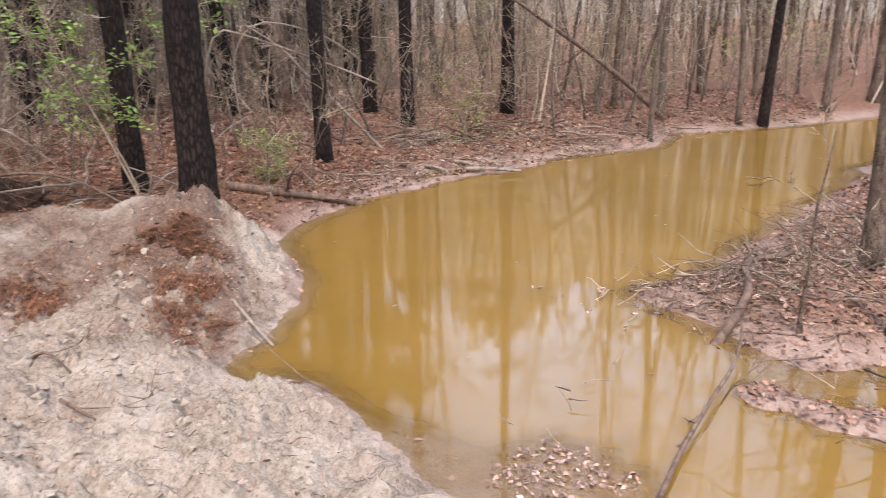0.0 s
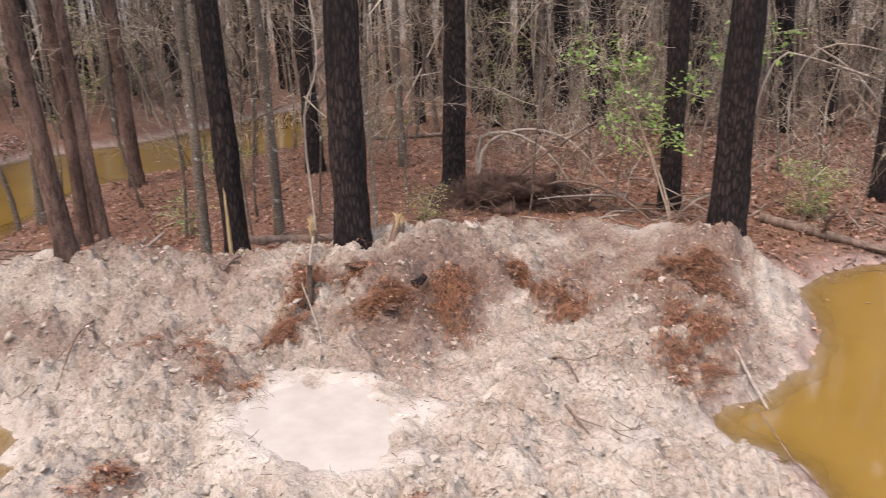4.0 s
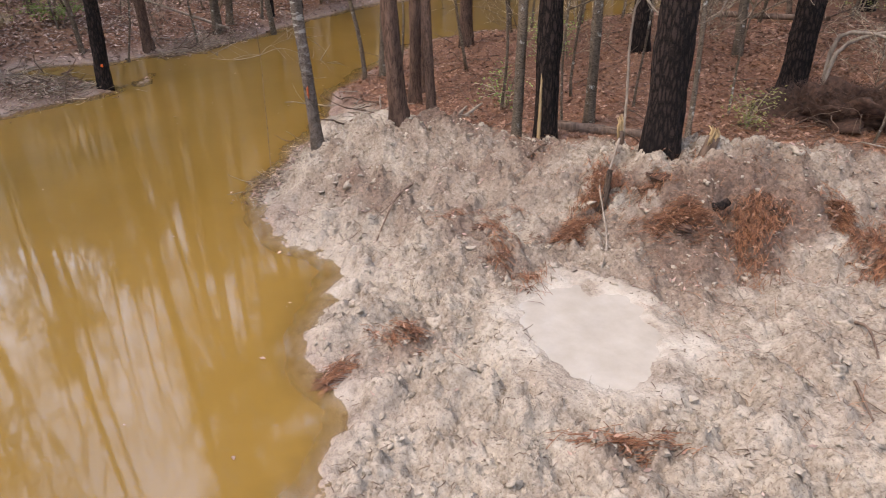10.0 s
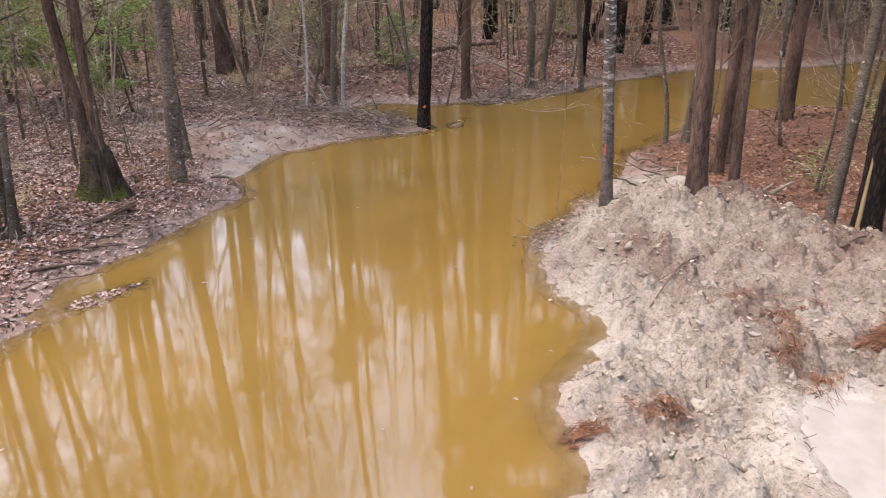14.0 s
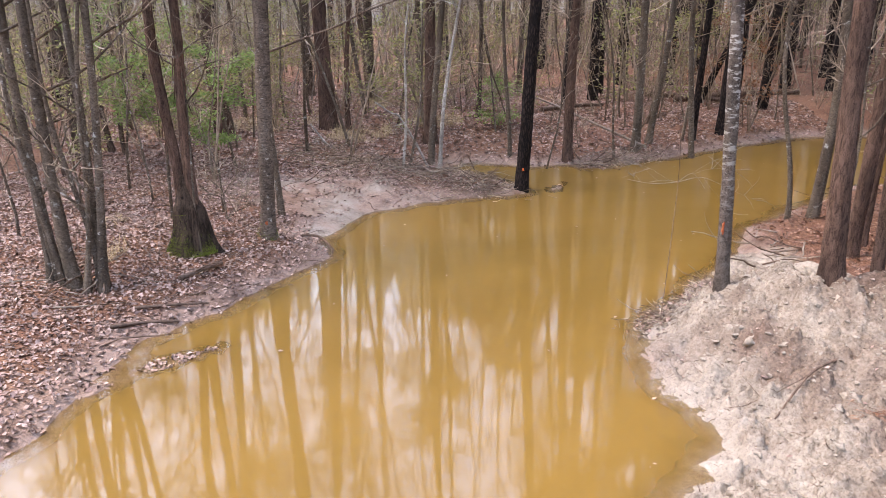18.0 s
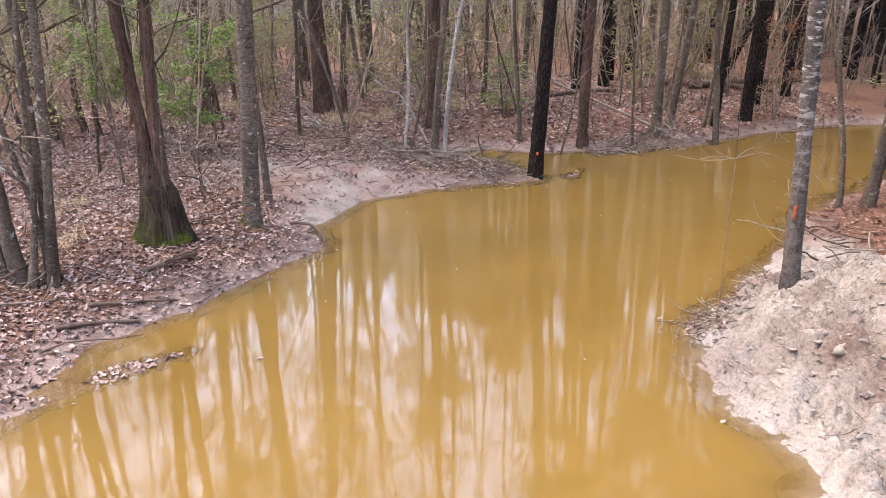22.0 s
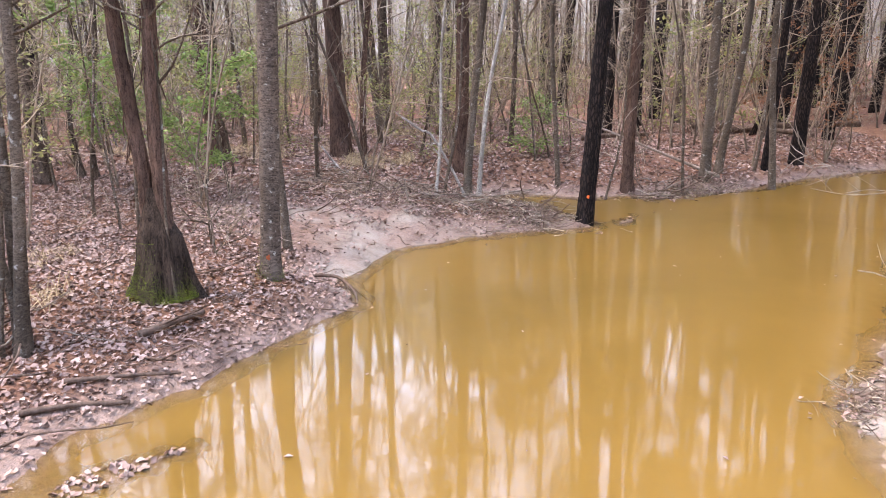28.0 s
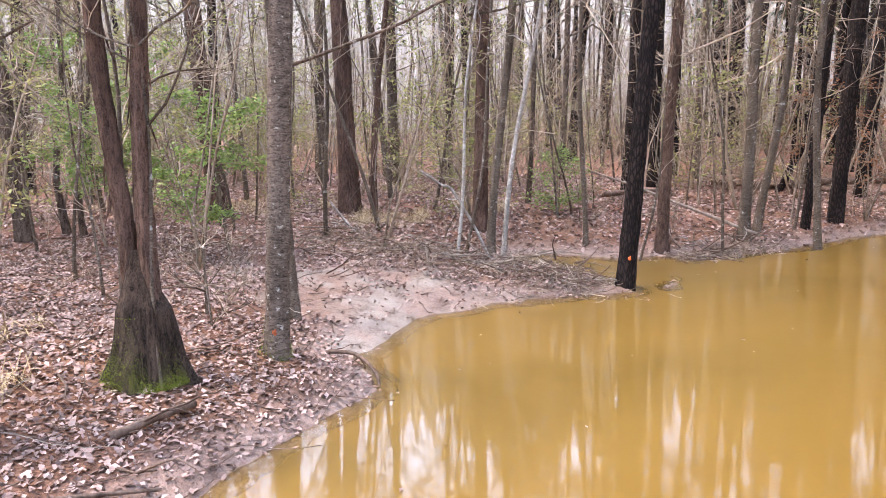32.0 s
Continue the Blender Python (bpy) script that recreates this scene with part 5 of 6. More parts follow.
for k, (a, b, r) in enumerate((((-25.9, 4.4), (-27.4, 8.6), 0.12), ((-26.8, 3.6), (-25.2, 6.6), 0.09), ((-22.5, 0.2), (-24.0, 2.0), 0.07), ((-9.9, 18.0), (-7.2, 16.6), 0.09), ((-14, 12), (-11.4, 13.2), 0.07), ((-11.3, 21), (-9, 19.5), 0.09))):
    bough("fallen_log", lie([(a[0], a[1], 0.1), ((a[0] + b[0]) / 2, (a[1] + b[1]) / 2, 0.14), (b[0], b[1], 0.1)]), r, M_STICK, "old dark log lying in the wood", "log", 0.7, 40 + k, 2)
for k, (a, b, r) in enumerate((((-7.5, 2.8), (-7.0, 2.2), 0.014), ((-7.1, 3.9), (-7.4, 4.4), 0.014), ((-9.1, 3.95), (-9.5, 4.35), 0.03), ((-9.3, 4.2), (-9.55, 4.6), 0.028), ((-4.0, 4.9), (-3.6, 4.65), 0.014), ((-3.5, 4.3), (-3.2, 4.1), 0.012), ((-2.9, 6.0), (-2.3, 5.45), 0.016))):
    bough("fallen_branch", lie([(a[0], a[1], 0.02), ((a[0] + b[0]) / 2, (a[1] + b[1]) / 2, 0.07), (b[0], b[1], 0.12 if k in (2, 3) else 0.02)]), r, M_PALE if k in (2, 3, 6) else M_STICK, "pale broken branch stuck in the clay" if k in (2, 3, 6) else "muddy stick pressed into the clay", "branch", 0.5, 50 + k, 1)
# the bent dead sapling before the pine, with its looping side stem
bough("dead_sapling", [(-6.7, 4.75, 0.85), (-6.9, 4.9, 1.3), (-7.0, 4.95, 1.75), (-6.95, 4.95, 2.2), (-6.85, 5.05, 2.55), (-6.9, 5.1, 3.0), (-7.1, 5.2, 3.5)], 0.014, M_PALE, "thin crooked dead sapling, bleached and barkless", "sapling", 0.6, 60, 2)
bough("dead_sapling", [(-6.95, 4.95, 2.3), (-6.7, 5.0, 2.1), (-6.45, 5.12, 2.02), (-6.2, 5.25, 2.12), (-6.1, 5.35, 2.4), (-5.8, 5.7, 2.5)], 0.008, M_PALE, "thin looping bleached stem caught across a pine", "sapling", 0.6, 61)
bough("dead_sapling", lie([(-6.5, 4.55, 0.1), (-6.3, 4.3, 0.06), (-6.15, 4.1, 0.1), (-5.7, 3.9, 0.05), (-5.3, 3.55, 0.02)]), 0.012, M_PALE, "broken bleached stem running down the clay slope", "sapling", 0.5, 62)
bough("bent_sapling", [(-8.95, 1.6, 0.05), (-9.25, 1.68, 0.55), (-9.55, 1.75, 1.05), (-9.75, 1.8, 1.45), (-9.8, 1.78, 2.1), (-9.9, 1.7, 3.0)], 0.005, M_STICK, "thin grey sapling hanging over the water", "sapling", 0.6, 63, 0)
for k, dy in enumerate((-0.55, -0.3, 0.5, 0.3)):
    bough("bare_twig", [(-9.75, 1.8, 1.45), (-9.78, 1.8 + dy * 0.5, 1.42 + 0.04 * k), (-9.8, 1.8 + dy, 1.46 - 0.03 * k)], 0.004, M_PALE, "pale bare twig stretched over the water", "twig", 0.5, 64 + k, 2)
bough("dead_limb", [(-11.65, -3.55, 2.75), (-11.7, -3.2, 2.87), (-11.68, -2.9, 2.97), (-11.65, -2.5, 3.1), (-11.6, -2.1, 3.28), (-11.6, -1.4, 3.5)], 0.018, M_BROWN, "dark crooked limb reaching over the shore", "branch", 0.5, 70, 3)


def stump(x, y, r, h, seed, label, tilt=0.0):
    rng = np.random.default_rng(seed)
    root = tagged(new("stump"), label, "stump")
    wood = M_PALE if seed == 5 else M_SPLINT
    root.matrix_basis = pose(x, y, height(x, y) - 0.03, tilt, 0, seed * 37)
    t = Tubes().add([(0, 0, -0.08), (0, 0, 0), (0.005, 0, h * 0.5), (0.01, 0, h * 0.75)], [r * 1.4, r * 1.15, r, r * 0.9], 12, 0.2, rng)
    part("bark", t.mesh("bark"), M_STICK, root)
    for k in range(9):
        a, q = rng.uniform(0, 6.283), r * rng.uniform(0.2, 0.8)
        p = np.array([q * math.cos(a), q * math.sin(a), h * 0.4])
        s = Tubes().add([p, p + (rng.normal(0, 0.01), rng.normal(0, 0.01), h * rng.uniform(0.3, 0.6)), p + (rng.normal(0, 0.02), rng.normal(0, 0.02), h * rng.uniform(0.55, 0.95))], [r * 0.35, r * 0.3, 0.004], 5)
        part("splinter", s.mesh("splinter"), wood, root, "pale splintered wood")


stump(-5.95, 5.15, 0.06, 0.22, 3, "snapped stump with bright yellow splintered top", 12)
stump(-6.65, 4.7, 0.036, 0.3, 4, "snapped sapling stump with pale splinters", -6)
stump(-4.98, 5.75, 0.036, 0.26, 5, "small torn stump tilted in the clay", 48)


def heap_soil(root, r, h, seed):
    bm = bmesh.new()
    bmesh.ops.create_icosphere(bm, subdivisions=4, radius=1)
    for v in bm.verts:
        k = 1 + 0.45 * noise.noise(v.co * 2.2 + Vector((seed, 0, 0))) + 0.2 * noise.noise(v.co * 6)
        v.co = Vector((v.co.x * r * 0.7 * k, v.co.y * r * 0.45 * k, max(v.co.z, -0.3) * h * 0.3 * k))
    me = bpy.data.meshes.new("soil")
    bm.to_mesh(me)
    bm.free()
    me.shade_smooth()
    part("soil", me, M_ROOT, root)


def straw_heap(x, y, r, h, seed, label="torn mat of red pine straw and roots"):
    rng = np.random.default_rng(seed)
    root = tagged(new("straw_heap"), label, "straw")
    root.location = (x, y, height(x, y) - 0.02)
    if seed % 4 == 3:
        heap_soil(root, r, h, seed)
    n = int((1300 if h > 0.07 else 450) * r / 0.3)
    run = rng.uniform(0, 3.14)  # the way in which the strands lie
    along, across = rng.normal(0, (0.75 if h > 0.07 else 1.2) * r, n), rng.normal(0, 0.36 * r, n)
    across = across + 0.25 * r * np.sin(along / r * 2.4 + seed)
    cx, cy = along * math.cos(run) - across * math.sin(run), along * math.sin(run) + across * math.cos(run)
    keep = fbm((x + cx) * 6, (y + cy) * 6, seed, 2) > -0.22
    cx, cy, n = cx[keep], cy[keep], int(keep.sum())
    q = np.hypot(cx, cy)
    c = np.stack([cx, cy, heights(x + cx, y + cy) - root.location[2] + 0.35 * h * np.clip(1 - (q / r) ** 2, 0, 1) + rng.uniform(0.004, 0.03, n)], 1)
    k = rng.integers(0, n, n // 2)
    tagged(part("litter", leaf_cloud("litter", c[k] + rng.normal(0, 0.02, (len(k), 3)) * np.array([1, 1, 0.5]), rng, (0.02, 0.06), 0.6, 0.4), M_LEAF_RED, root), kind="stuff")
    head = rng.normal(run, 0.45, n)
    tagged(part("straw", straw_mesh("straw", c, head, rng, (0.06, 0.22), 0.16, 0.0024), M_STRAW, root), kind="stuff")


for k, (x, y, r, h) in enumerate(STRAW_AT):
    straw_heap(x, y, r, h, 80 + k)


def root_plate():
    """An uprooted heap of dark soil and roots with arching dead stems."""
    rng = np.random.default_rng(95)
    root = tagged(new("uprooted_stump"), "uprooted dark root plate with arching dead stems", "stump")
    x0, y0 = -7.1, 8.55
    root.location = (x0, y0, height(x0, y0) - 0.05)
    bm = bmesh.new()
    bmesh.ops.create_icosphere(bm, subdivisions=5, radius=1)
    for v in bm.verts:
        k = 1 + 0.5 * noise.noise(v.co * 2.0) + 0.35 * noise.noise(v.co * 5) + 0.28 * noise.noise(v.co * 11) + 0.15 * noise.noise(v.co * 24)
        v.co = Vector((v.co.x * 0.85 * k + 0.3 * v.co.y, v.co.y * 0.55 * k + 0.35 * v.co.x, max(v.co.z, -0.4) * 0.5 * k))
    me = bpy.data.meshes.new("root_soil")
    bm.to_mesh(me)
    bm.free()
    me.shade_smooth()
    part("root_soil", me, M_ROOT, root)
    a, q = rng.uniform(0, 6.283, 2200), np.sqrt(rng.random(2200))
    ux, uy = q * np.cos(a), q * np.sin(a)
    c = np.stack([0.95 * ux + 0.3 * uy, 0.65 * uy + 0.35 * ux, 0.5 * np.sqrt(np.clip(1.02 - q * q, 0, 1)) + rng.uniform(-0.05, 0.1, 2200)], 1)
    tagged(part("root_hair", straw_mesh("root_hair", c, rng.uniform(0, 6.283, 2200), rng, (0.08, 0.3), 0.6, 0.0016), M_ROOT, root), kind="stuff")
    for k in range(46):
        a = rng.uniform(0, 6.283)
        line = stem((0.7 * math.cos(a), 0.5 * math.sin(a) + 0.2 * math.cos(a), rng.uniform(0.0, 0.35)), (math.cos(a), math.sin(a), rng.uniform(-0.3, 0.6)), rng.uniform(0.3, 1.0), 0.25, rng, 6, -0.06)
        part("root", Tubes().add(line, np.linspace(rng.uniform(0.004, 0.011), 0.002, 6), 5).mesh("root"), M_STICK, root)
    for k, pts in enumerate((((-0.75, 0.35, 0.1), (-0.87, 0.55, 0.9), (-0.47, 0.64, 1.05), (-0.1, 0.76, 0.95), (0.35, 0.75, 0.7), (0.85, 0.6, 0.25)),
                             ((-0.7, 0.3, 0.1), (-0.75, 0.5, 0.8), (-0.2, 0.75, 1.1), (0.5, 0.95, 0.95), (1.2, 0.9, 0.4)),
                             ((-0.2, 0.2, 0.2), (0.2, 0.5, 0.7), (0.7, 0.9, 1.1), (1.2, 1.3, 1.5)),
                             ((0.2, 0.3, 0.2), (0.8, 0.2, 0.5), (1.6, 0.2, 0.45), (2.4, 0.0, 0.1)))):
        part("stem", Tubes().add(smooth_line(pts), np.linspace(0.035 if k < 2 else 0.025, 0.01, 14), 8, 0.15, rng).mesh("stem"), M_PALE if k < 2 else M_STICK, root, "bleached arching stem" if k < 2 else "")


root_plate()


def brush_pile(line, count, seed, label, spread=0.5, length=(0.5, 1.6), thick=(0.006, 0.024), fine=0, lift=0.1):
    rng = np.random.default_rng(seed)
    root = tagged(new("brush_pile"), label, "brush")
    p = np.array(line, float)
    root.location = (p[0][0], p[0][1], height(*p[0]))
    for k in range(count):
        u = rng.uniform(0, len(p) - 1.001)
        i = int(u)
        x, y = p[i] + (p[i + 1] - p[i]) * (u - i) + rng.normal(0, spread * 0.5, 2)
        r, a = rng.uniform(*thick), rng.uniform(0, 6.283)
        s = stem((x, y, max(height(x, y), 0) + rng.uniform(0.02, 0.22)), (math.cos(a), math.sin(a), rng.normal(0.12, 0.2)), rng.uniform(*length), 0.15, rng, 6)
        part("stick", Tubes().add(s - np.array(root.location), np.linspace(r, r * 0.4, 6), 5).mesh("stick"), M_PALE if k % 5 < 2 else M_STICK, root)
    if fine:
        t = Tubes()
        u = rng.uniform(0, len(p) - 1.001, fine)
        i = u.astype(int)
        xy = p[i] + (p[i + 1] - p[i]) * (u - i)[:, None] + rng.normal(0, spread * 0.5, (fine, 2))
        z = np.maximum(heights(xy[:, 0], xy[:, 1]), 0) + rng.uniform(0.0, lift, fine) * np.clip(0.6 + 2 * fbm(xy[:, 0] * 2, xy[:, 1] * 2, 45, 2), 0.05, 1)
        for (x, y), h in zip(xy, z):
            a, r = rng.uniform(0, 6.283), rng.uniform(0.0025, 0.008)
            t.add(stem((x - root.location[0], y - root.location[1], h - root.location[2]), (math.cos(a), math.sin(a), rng.normal(0.03, 0.16)), rng.uniform(0.5, 4) * lift, 0.25, rng, 5), np.linspace(r, r * 0.4, 5), 3)
        tagged(part("twig_tangle", t.mesh("twig_tangle"), M_TWIG, root), kind="stuff")
        k = rng.integers(0, fine, fine)
        pts = np.stack([xy[k, 0], xy[k, 1], np.minimum(z[k], heights(xy[k, 0], xy[k, 1]).clip(0) + 0.5 * lift)], 1) + rng.normal(0, 0.05, (len(k), 3)) * np.array([1, 1, 0.2]) - np.array(root.location)
        tagged(part("caught_leaves", leaf_cloud("caught_leaves", pts, rng, (0.03, 0.08), 0.6, 0.6), M_LEAF, root), kind="stuff")


brush_pile(((-16.8, -4.9), (-15.8, -3.8), (-15.4, -2.7), (-15.2, -1.6), (-15.1, -0.7)), 85, 1, "long brush pile of dead sticks along the shore", 0.85, (0.2, 0.9), (0.004, 0.016), 1300, 0.13)
brush_pile(((-14.9, -1.0), (-15.2, -0.4)), 26, 2, "tangle of sticks caught round a flooded pine", 0.35, (0.3, 0.9), (0.004, 0.014), 160)
brush_pile(((-8.85, 1.4), (-9.3, 1.75), (-9.75, 2.2)), 42, 3, "mat of sticks and leaves on the clay spit", 0.26, (0.12, 0.34), (0.003, 0.008), 240, 0.05)
brush_pile(((-6.2, 9.0), (-5.0, 9.2), (-4.3, 9.0)), 40, 4, "tangle of dead branches behind the clay heap", 0.7, (0.6, 1.8), (0.006, 0.02))
brush_pile(((0.9, 6.4), (1.8, 6.2), (2.9, 6.8), (3.6, 8.0)), 90, 5, "flood-washed sticks on the muddy flat", 0.8, (0.15, 0.8), (0.004, 0.012), 500)
brush_pile(((1.1, 4.4), (1.8, 4.1), (2.6, 4.1)), 20, 6, "washed-up sticks and leaves in shallow water", 0.4, (0.15, 0.5), (0.003, 0.009))
brush_pile(((-2.4, 13.6), (-1.0, 14.2), (0.5, 14.6), (2.2, 15.2)), 60, 7, "dead branches along the pool's far shore", 0.7, (0.4, 1.6), (0.006, 0.025), 700)
brush_pile(((-2.7, 10.7), (-1.6, 12.5), (0.5, 13.7), (2.4, 14.6), (4.3, 16.8), (7.6, 17.8)), 70, 12, "drift of sticks and leaves along the pool's shore", 0.6, (0.2, 0.9), (0.004, 0.016), 1100, 0.1)
brush_pile(((-18.6, 2.8), (-17.9, 1.9), (-17.4, 1.0)), 36, 8, "exposed roots and sticks along the cut bank", 0.4, (0.3, 0.9), (0.005, 0.018), 420)
brush_pile(((-10.7, 3.2), (-11.6, 3.6)), 24, 9, "sticks lying at the edge of the clay", 0.5, (0.3, 0.9), (0.004, 0.016))
brush_pile(((-9.4, -5.2), (-8.4, -4.8)), 26, 10, "dead twigs at the foot of leaning stems", 0.35, (0.3, 1.1), (0.004, 0.012))
brush_pile(((-0.2, 4.6), (-0.7, 4.0)), 7, 11, "sunken twigs on a leafy silt bar", 0.4, (0.1, 0.3), (0.003, 0.007))


for k, pts in enumerate((((-15.3, -3.03, 0.33), (-15.3, -2.67, 0.4), (-15.3, -2.22, 0.32), (-15.25, -1.86, 0.2)), ((-15.3, -1.95, 0.32), (-15.3, -1.51, 0.26), (-15.25, -1.06, 0.12), (-15.2, -0.93, 0.03)),
                         ((-15.4, -1.86, 0.36), (-15.4, -1.5, 0.36), (-15.4, -0.93, 0.46)), ((-15.1, -3.3, 0.2), (-15.0, -2.9, 0.3), (-14.9, -2.5, 0.22)))):
    bough("fallen_branch", pts, 0.017, M_PALE, "bleached dead branch lying on the brush pile", "branch", 0.4, 90 + k, 3)
bough("bark_strip", lie([(-7.7, 4.38, -0.05), (-7.7, 4.38, 0.3), (-7.71, 4.39, 0.62), (-7.72, 4.4, 0.85)]), 0.026, M_SPLINT, "pale split wood bared at a pine's foot", "splinter", 0.3, 80)
bough("charred_log", lie([(-5.42, 4.78, -0.02), (-5.38, 4.85, 0.12), (-5.36, 4.9, 0.19)]), 0.042, M_PINE, "short charred chunk of log stuck in straw", "log", 0.8, 81)
bough("wood_slab", lie([(-6.0, 4.02, -0.03), (-6.02, 4.08, 0.14), (-6.06, 4.14, 0.3)]), 0.04, M_FOOT, "dark slab of rotten wood upright in clay", "log", 0.6, 82)


def dry_grass():
    """Tufts of tan grass in the wet hollows of the wood."""
    rng = np.random.default_rng(67)
    c = []
    for x, y, r, n in ((-18.8, -4.2, 1.3, 2200), (-20.5, -6.8, 2.0, 2600), (-19.2, -9.5, 1.6, 1800), (-10.6, -5.7, 0.4, 110), (-9.6, -5.0, 0.25, 60), (-21.0, -2.6, 1.2, 1200), (-24.0, -5.0, 1.6, 1400)):
        q, a = r * np.sqrt(rng.random(n)), rng.uniform(0, 6.283, n)
        px, py = x + q * np.cos(a), y + 0.6 * q * np.sin(a)
        keep = fbm(px * 2.2, py * 2.2, 68, 2) > -0.1
        c.append(np.stack([px, py, heights(px, py) + 0.05], 1)[keep])
    c = np.concatenate(c)
    tagged(part("dry_grass", straw_mesh("dry_grass", c, rng.uniform(0, 6.283, len(c)), rng, (0.1, 0.26), 0.7, 0.0035), M_TAN), "thin tufts of tan dry grass in the wood", "grass", kind="stuff")


dry_grass()


# ---- green and rust-leaved undergrowth ----
def shrub(name, h, leaves, mat, seed, label, spread=0.6, size=(0.05, 0.11), base=0.25, r=0.016):
    rng = np.random.default_rng(seed)
    root = tagged(new(name), label, "shrub")
    wood, pts = Tubes(), []
    for k in range(3):
        a = rng.uniform(0, 6.283)
        line = stem((0, 0, -0.05), (0.2 * math.cos(a), 0.2 * math.sin(a), 1), h * rng.uniform(0.75, 1), 0.08, rng, 8)
        wood.add(line, np.linspace(r, r * 0.3, 8), 5)
        for _ in range(9):
            i = rng.integers(max(1, int(7 * base)), 8)
            b = rng.uniform(0, 6.283)
            twig = stem(line[i], (math.cos(b), math.sin(b), rng.uniform(-0.05, 0.5)), spread * rng.uniform(0.5, 1.2), 0.2, rng, 5)
            wood.add(twig, np.linspace(r * 0.35, 0.003, 5), 3)
            for q in range(leaves // 14):
                j = rng.uniform(0.8, 4)
                pts.append(twig[int(j)] + (twig[min(int(j) + 1, 4)] - twig[int(j)]) * (j % 1) + rng.normal(0, 0.06, 3))
    part("stem", wood.mesh("stem"), M_TWIG, root)
    tagged(part("foliage", leaf_cloud("foliage", np.array(pts), rng, size, 0.5, 0.5), mat, root), kind="stuff")
    return root


for k, (x, y, h, n, mat, sp, base, label) in enumerate((
        (-4.75, 9.0, 2.6, 500, M_GREEN, 0.7, 0.55, "young evergreen with bright green leaves beside a pine"), (-3.6, 10.6, 0.9, 380, M_GREEN, 0.4, 0.3, "small green leafy bush near the shore"),
        (-7.45, 7.2, 0.6, 200, M_OLIVE, 0.25, 0.2, "yellow-green seedling at the clay's edge"), (-14.6, -7.4, 2.8, 1900, M_GREEN, 0.9, 0.45, "green-leaved evergreen sapling in the wood"),
        (-14.4, -5.9, 2.9, 1700, M_GREEN, 0.8, 0.4, "bright green leafy sapling behind the trunks"), (-16.5, -9.5, 4.6, 900, M_OLIVE, 1.3, 0.3, "yellowing leafy sapling among grey stems"),
        (-20.5, -0.9, 1.5, 700, M_GREEN, 0.7, 0.15, "dull green evergreen bush on the far bank"), (-11.5, 6.7, 1.0, 300, M_GREEN, 0.4, 0.4, "small green seedling among the leaves"),
        (-21.5, 5.6, 4.0, 420, M_RUST, 0.8, 0.35, "young oak holding rust-brown leaves"), (-24.5, 5.2, 4.6, 500, M_RUST, 0.9, 0.4, "oak sapling with clinging rust-brown leaves"),
        (1.9, 3.7, 0.35, 120, M_GREEN, 0.25, 0.2, "low green sprig at the water's edge"), (-18.5, -9.0, 4.2, 800, M_OLIVE, 1.2, 0.3, "yellow-green sapling in the wood"), (-20.5, -11.5, 5.0, 900, M_OLIVE, 1.4, 0.25, "tall yellow-green sapling deep in the wood"), (-22, -7.5, 4.6, 800, M_OLIVE, 1.3, 0.25, "yellowing leafy sapling deep in the wood"), (-17.5, -12.5, 5.0, 900, M_OLIVE, 1.4, 0.25, "pale yellow-green young tree at a gap"), (-9.6, 5.0, 0.7, 120, M_GREEN, 0.3, 0.4, "small green seedling among the leaves"))):
    plant(shrub("leafy_shrub", h, n, mat, 500 + k, label, sp, (0.045, 0.1) if h > 1 else (0.03, 0.06), base), x, y, k * 47)
olive = [tagged(shrub("leafy_shrub", h, 420, M_OLIVE, 540 + k, "thin yellow-green undergrowth shrub in the wood", 0.9, (0.035, 0.08), 0.2), group="undergrowth shrubs") for k, h in enumerate((2.6, 3.8, 1.6))]
scatter(olive, 45, 10, 34, 0.9, 8, arc=(50, 135))
scatter([copy_thing(p, p.matrix_basis) for p in olive], 75, 13, 42, 0.9, 18, size=(0.9, 2.0), arc=(142, 202))
scatter([copy_thing(p, p.matrix_basis) for p in olive], 50, 12, 40, 0.9, 19, size=(1.0, 1.9), arc=(200, 240))
yellow = [tagged(shrub("leafy_shrub", h, 700, M_OLIVE, 560 + k, "tall yellow-green sapling still in leaf in the light wood", 1.3, (0.035, 0.075), 0.3), group="yellow-green saplings") for k, h in enumerate((4.2, 5.6, 3.4))]
scatter(yellow, 40, 10, 32, 1.1, 20, arc=(206, 242))
rust = [tagged(shrub("leafy_shrub", h, 260, M_RUST, 545 + k, "thin shrub keeping a few rust-brown leaves", 0.9, (0.035, 0.08), 0.3), group="rust-leaved shrubs") for k, h in enumerate((2.8, 4.2))]
scatter(rust, 34, 13, 42, 1.0, 9)
scatter([shrub("leafy_shrub", 1.4, 420, M_GREEN, 551, "dull green undergrowth shrub in the wood", 0.6, (0.035, 0.08), 0.2)], 18, 13, 36, 1.0, 10)


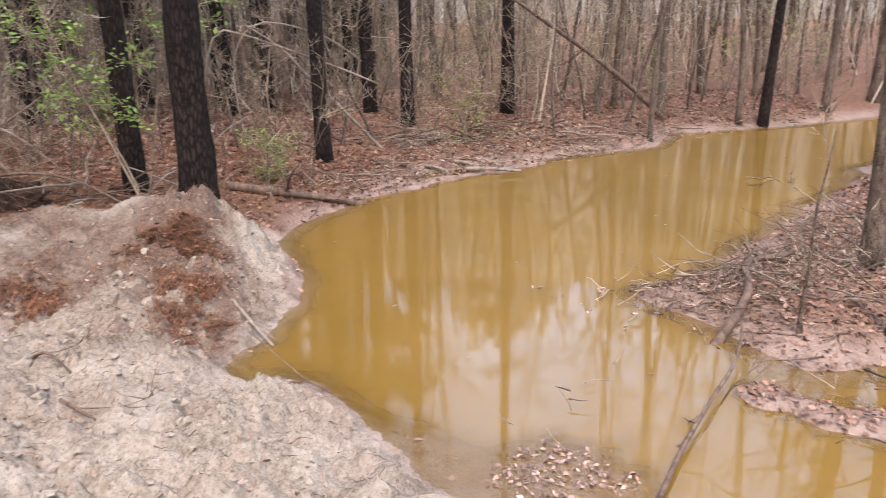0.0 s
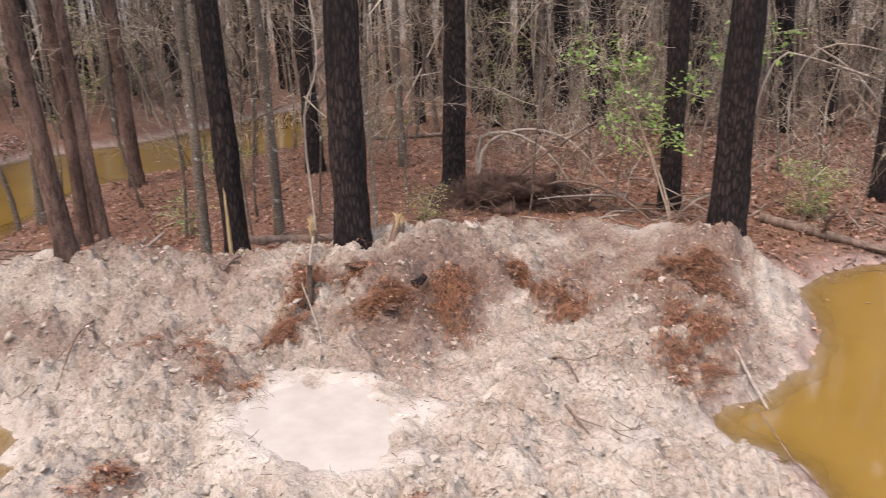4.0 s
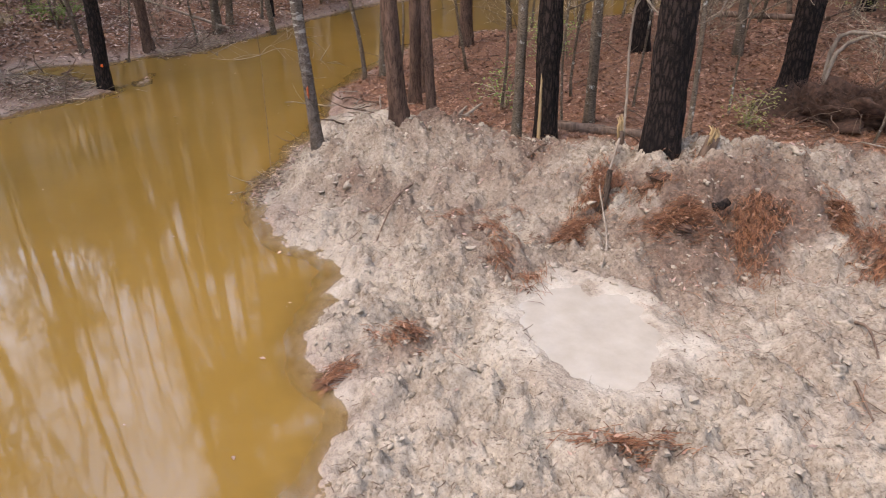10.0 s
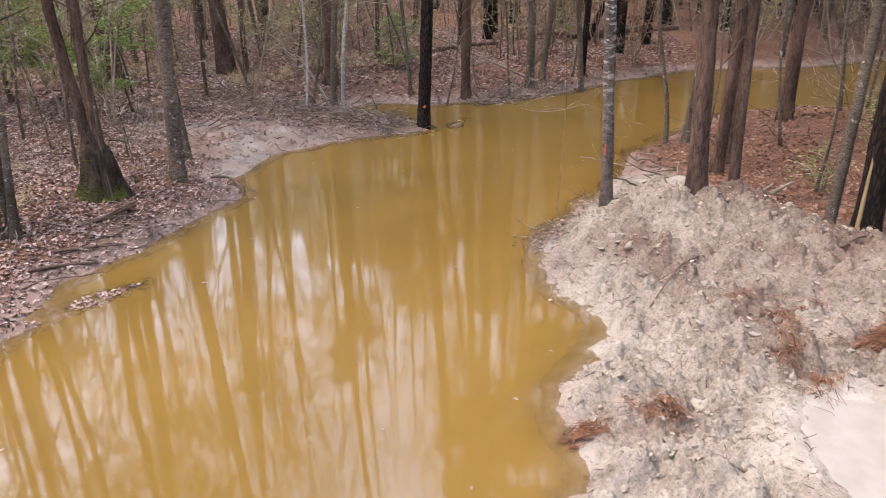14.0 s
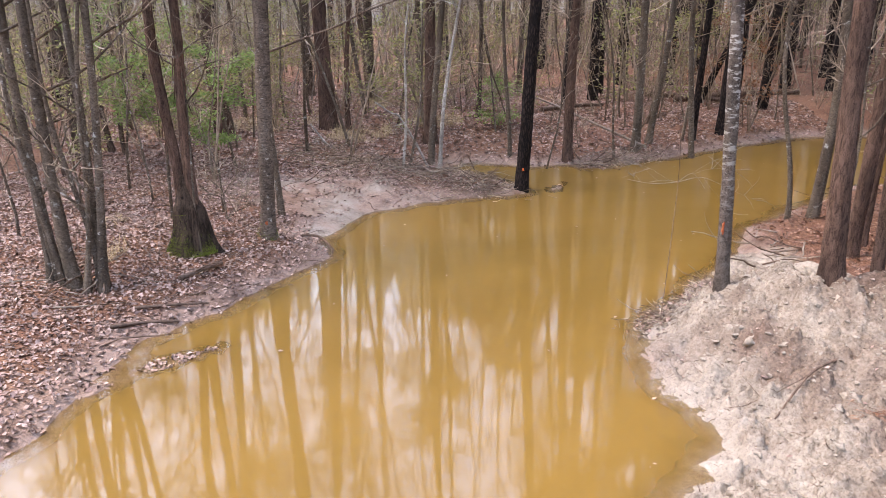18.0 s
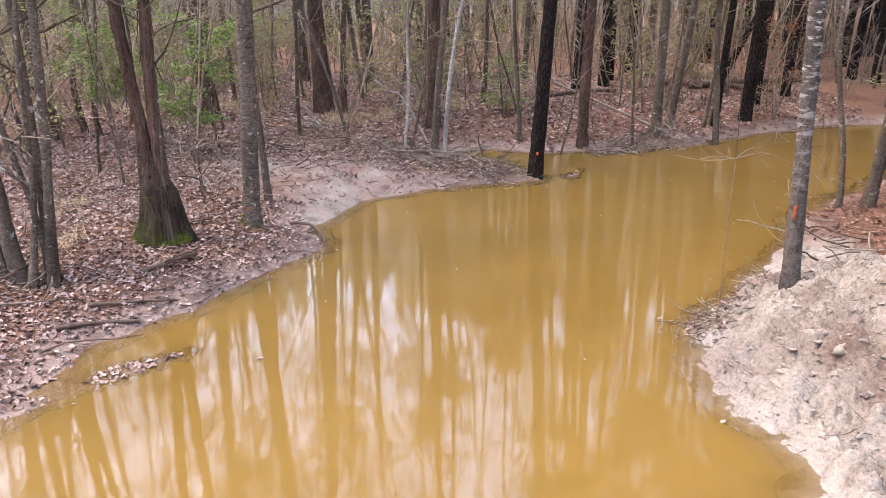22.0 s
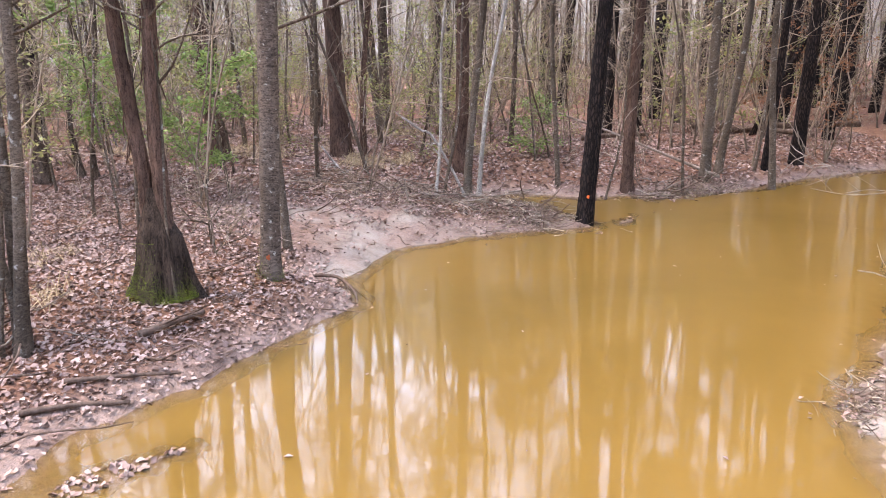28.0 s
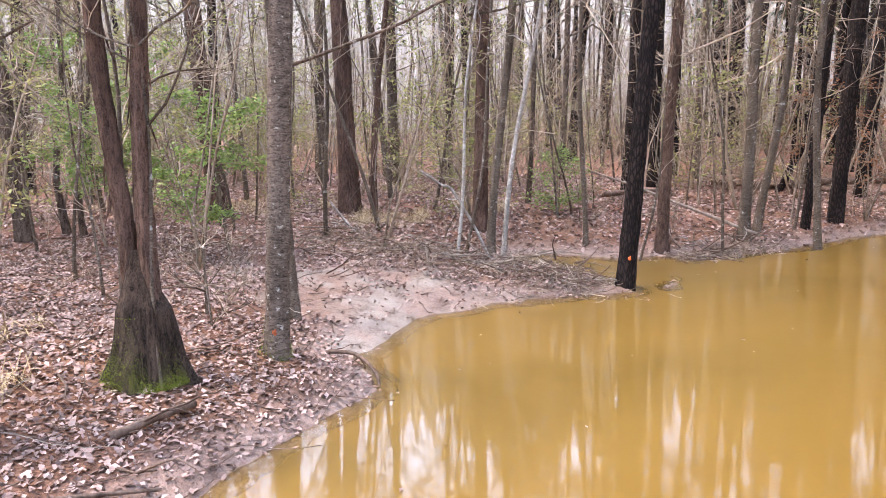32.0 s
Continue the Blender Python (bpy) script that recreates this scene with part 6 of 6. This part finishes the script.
# ---- paint marks and small things ----
def blaze(x, y, z, r, label, mat=None, tall=1.2):
    rng = np.random.default_rng(3)
    a = np.linspace(0, 6.283, 14, endpoint=False)
    q = r * (1 + 0.35 * rng.uniform(-1, 1, 14))
    v = [(0.01, 0, 0)] + [(0, u * math.cos(b), tall * u * math.sin(b)) for u, b in zip(q, a)] + [(-0.03, u * math.cos(b), tall * u * math.sin(b)) for u, b in zip(q, a)]
    f = [(0, 1 + k, 1 + (k + 1) % 14) for k in range(14)] + [(1 + k, 15 + k, 15 + (k + 1) % 14, 1 + (k + 1) % 14) for k in range(14)]
    me = bpy.data.meshes.new("paint_mark")
    me.from_pydata(v, [], f)
    me.shade_flat()
    tagged(part("paint_mark", me, mat or M_ORANGE, at=pose(x, y, z)), label, "mark")


blaze(-14.935, -0.06, 0.45, 0.022, "orange paint mark on a dark pine")
blaze(-9.085, 2.165, 1.12, 0.012, "raw red-orange scrape down a banded trunk", M_CUT, 6.0)
blaze(-10.84, -3.46, 0.5, 0.026, "raw orange cut in the bark of a hardwood", M_CUT)


# ---- the larger clods of the bank, each by itself ----
def single_clods():
    rng = np.random.default_rng(66)
    kinds = []
    for k in range(6):
        bm = bmesh.new()
        bmesh.ops.create_icosphere(bm, subdivisions=2, radius=1)
        for v in bm.verts:
            q = 0.95 + 1.1 * noise.noise(v.co * 1.7 + Vector((k * 7.0, 0, 0))) + 1.0 * noise.noise(v.co * 4.2 + Vector((0, k * 5.0, 0)))
            v.co = Vector((v.co.x * 1.2 * q, v.co.y * q, v.co.z * 0.75 * q))
        me = bpy.data.meshes.new("clod")
        bm.to_mesh(me)
        bm.free()
        me.shade_smooth()
        me.materials.append(M_GROUND_CLOD)
        kinds.append(me)
    x, y, z, clay, trash, d = strewn(rng, 1500, -9.5, -1.8, 0.9, 6.5)
    keep = (clay > 0.6) & (d > 0.15) & (pool_edge(x, y) > 1.2)
    ground = bpy.data.objects["ground"]
    for px, py, pz in list(zip(x[keep], y[keep], z[keep]))[:280]:
        s = min(0.06, 0.02 + 0.012 * rng.exponential())
        part("clod", kinds[rng.integers(6)], None, ground, at=pose(px, py, pz - 0.42 * s, rng.uniform(-15, 15), rng.uniform(-15, 15), rng.uniform(0, 360)) @ Matrix.Diagonal((s, s, s, 1)))


single_clods()
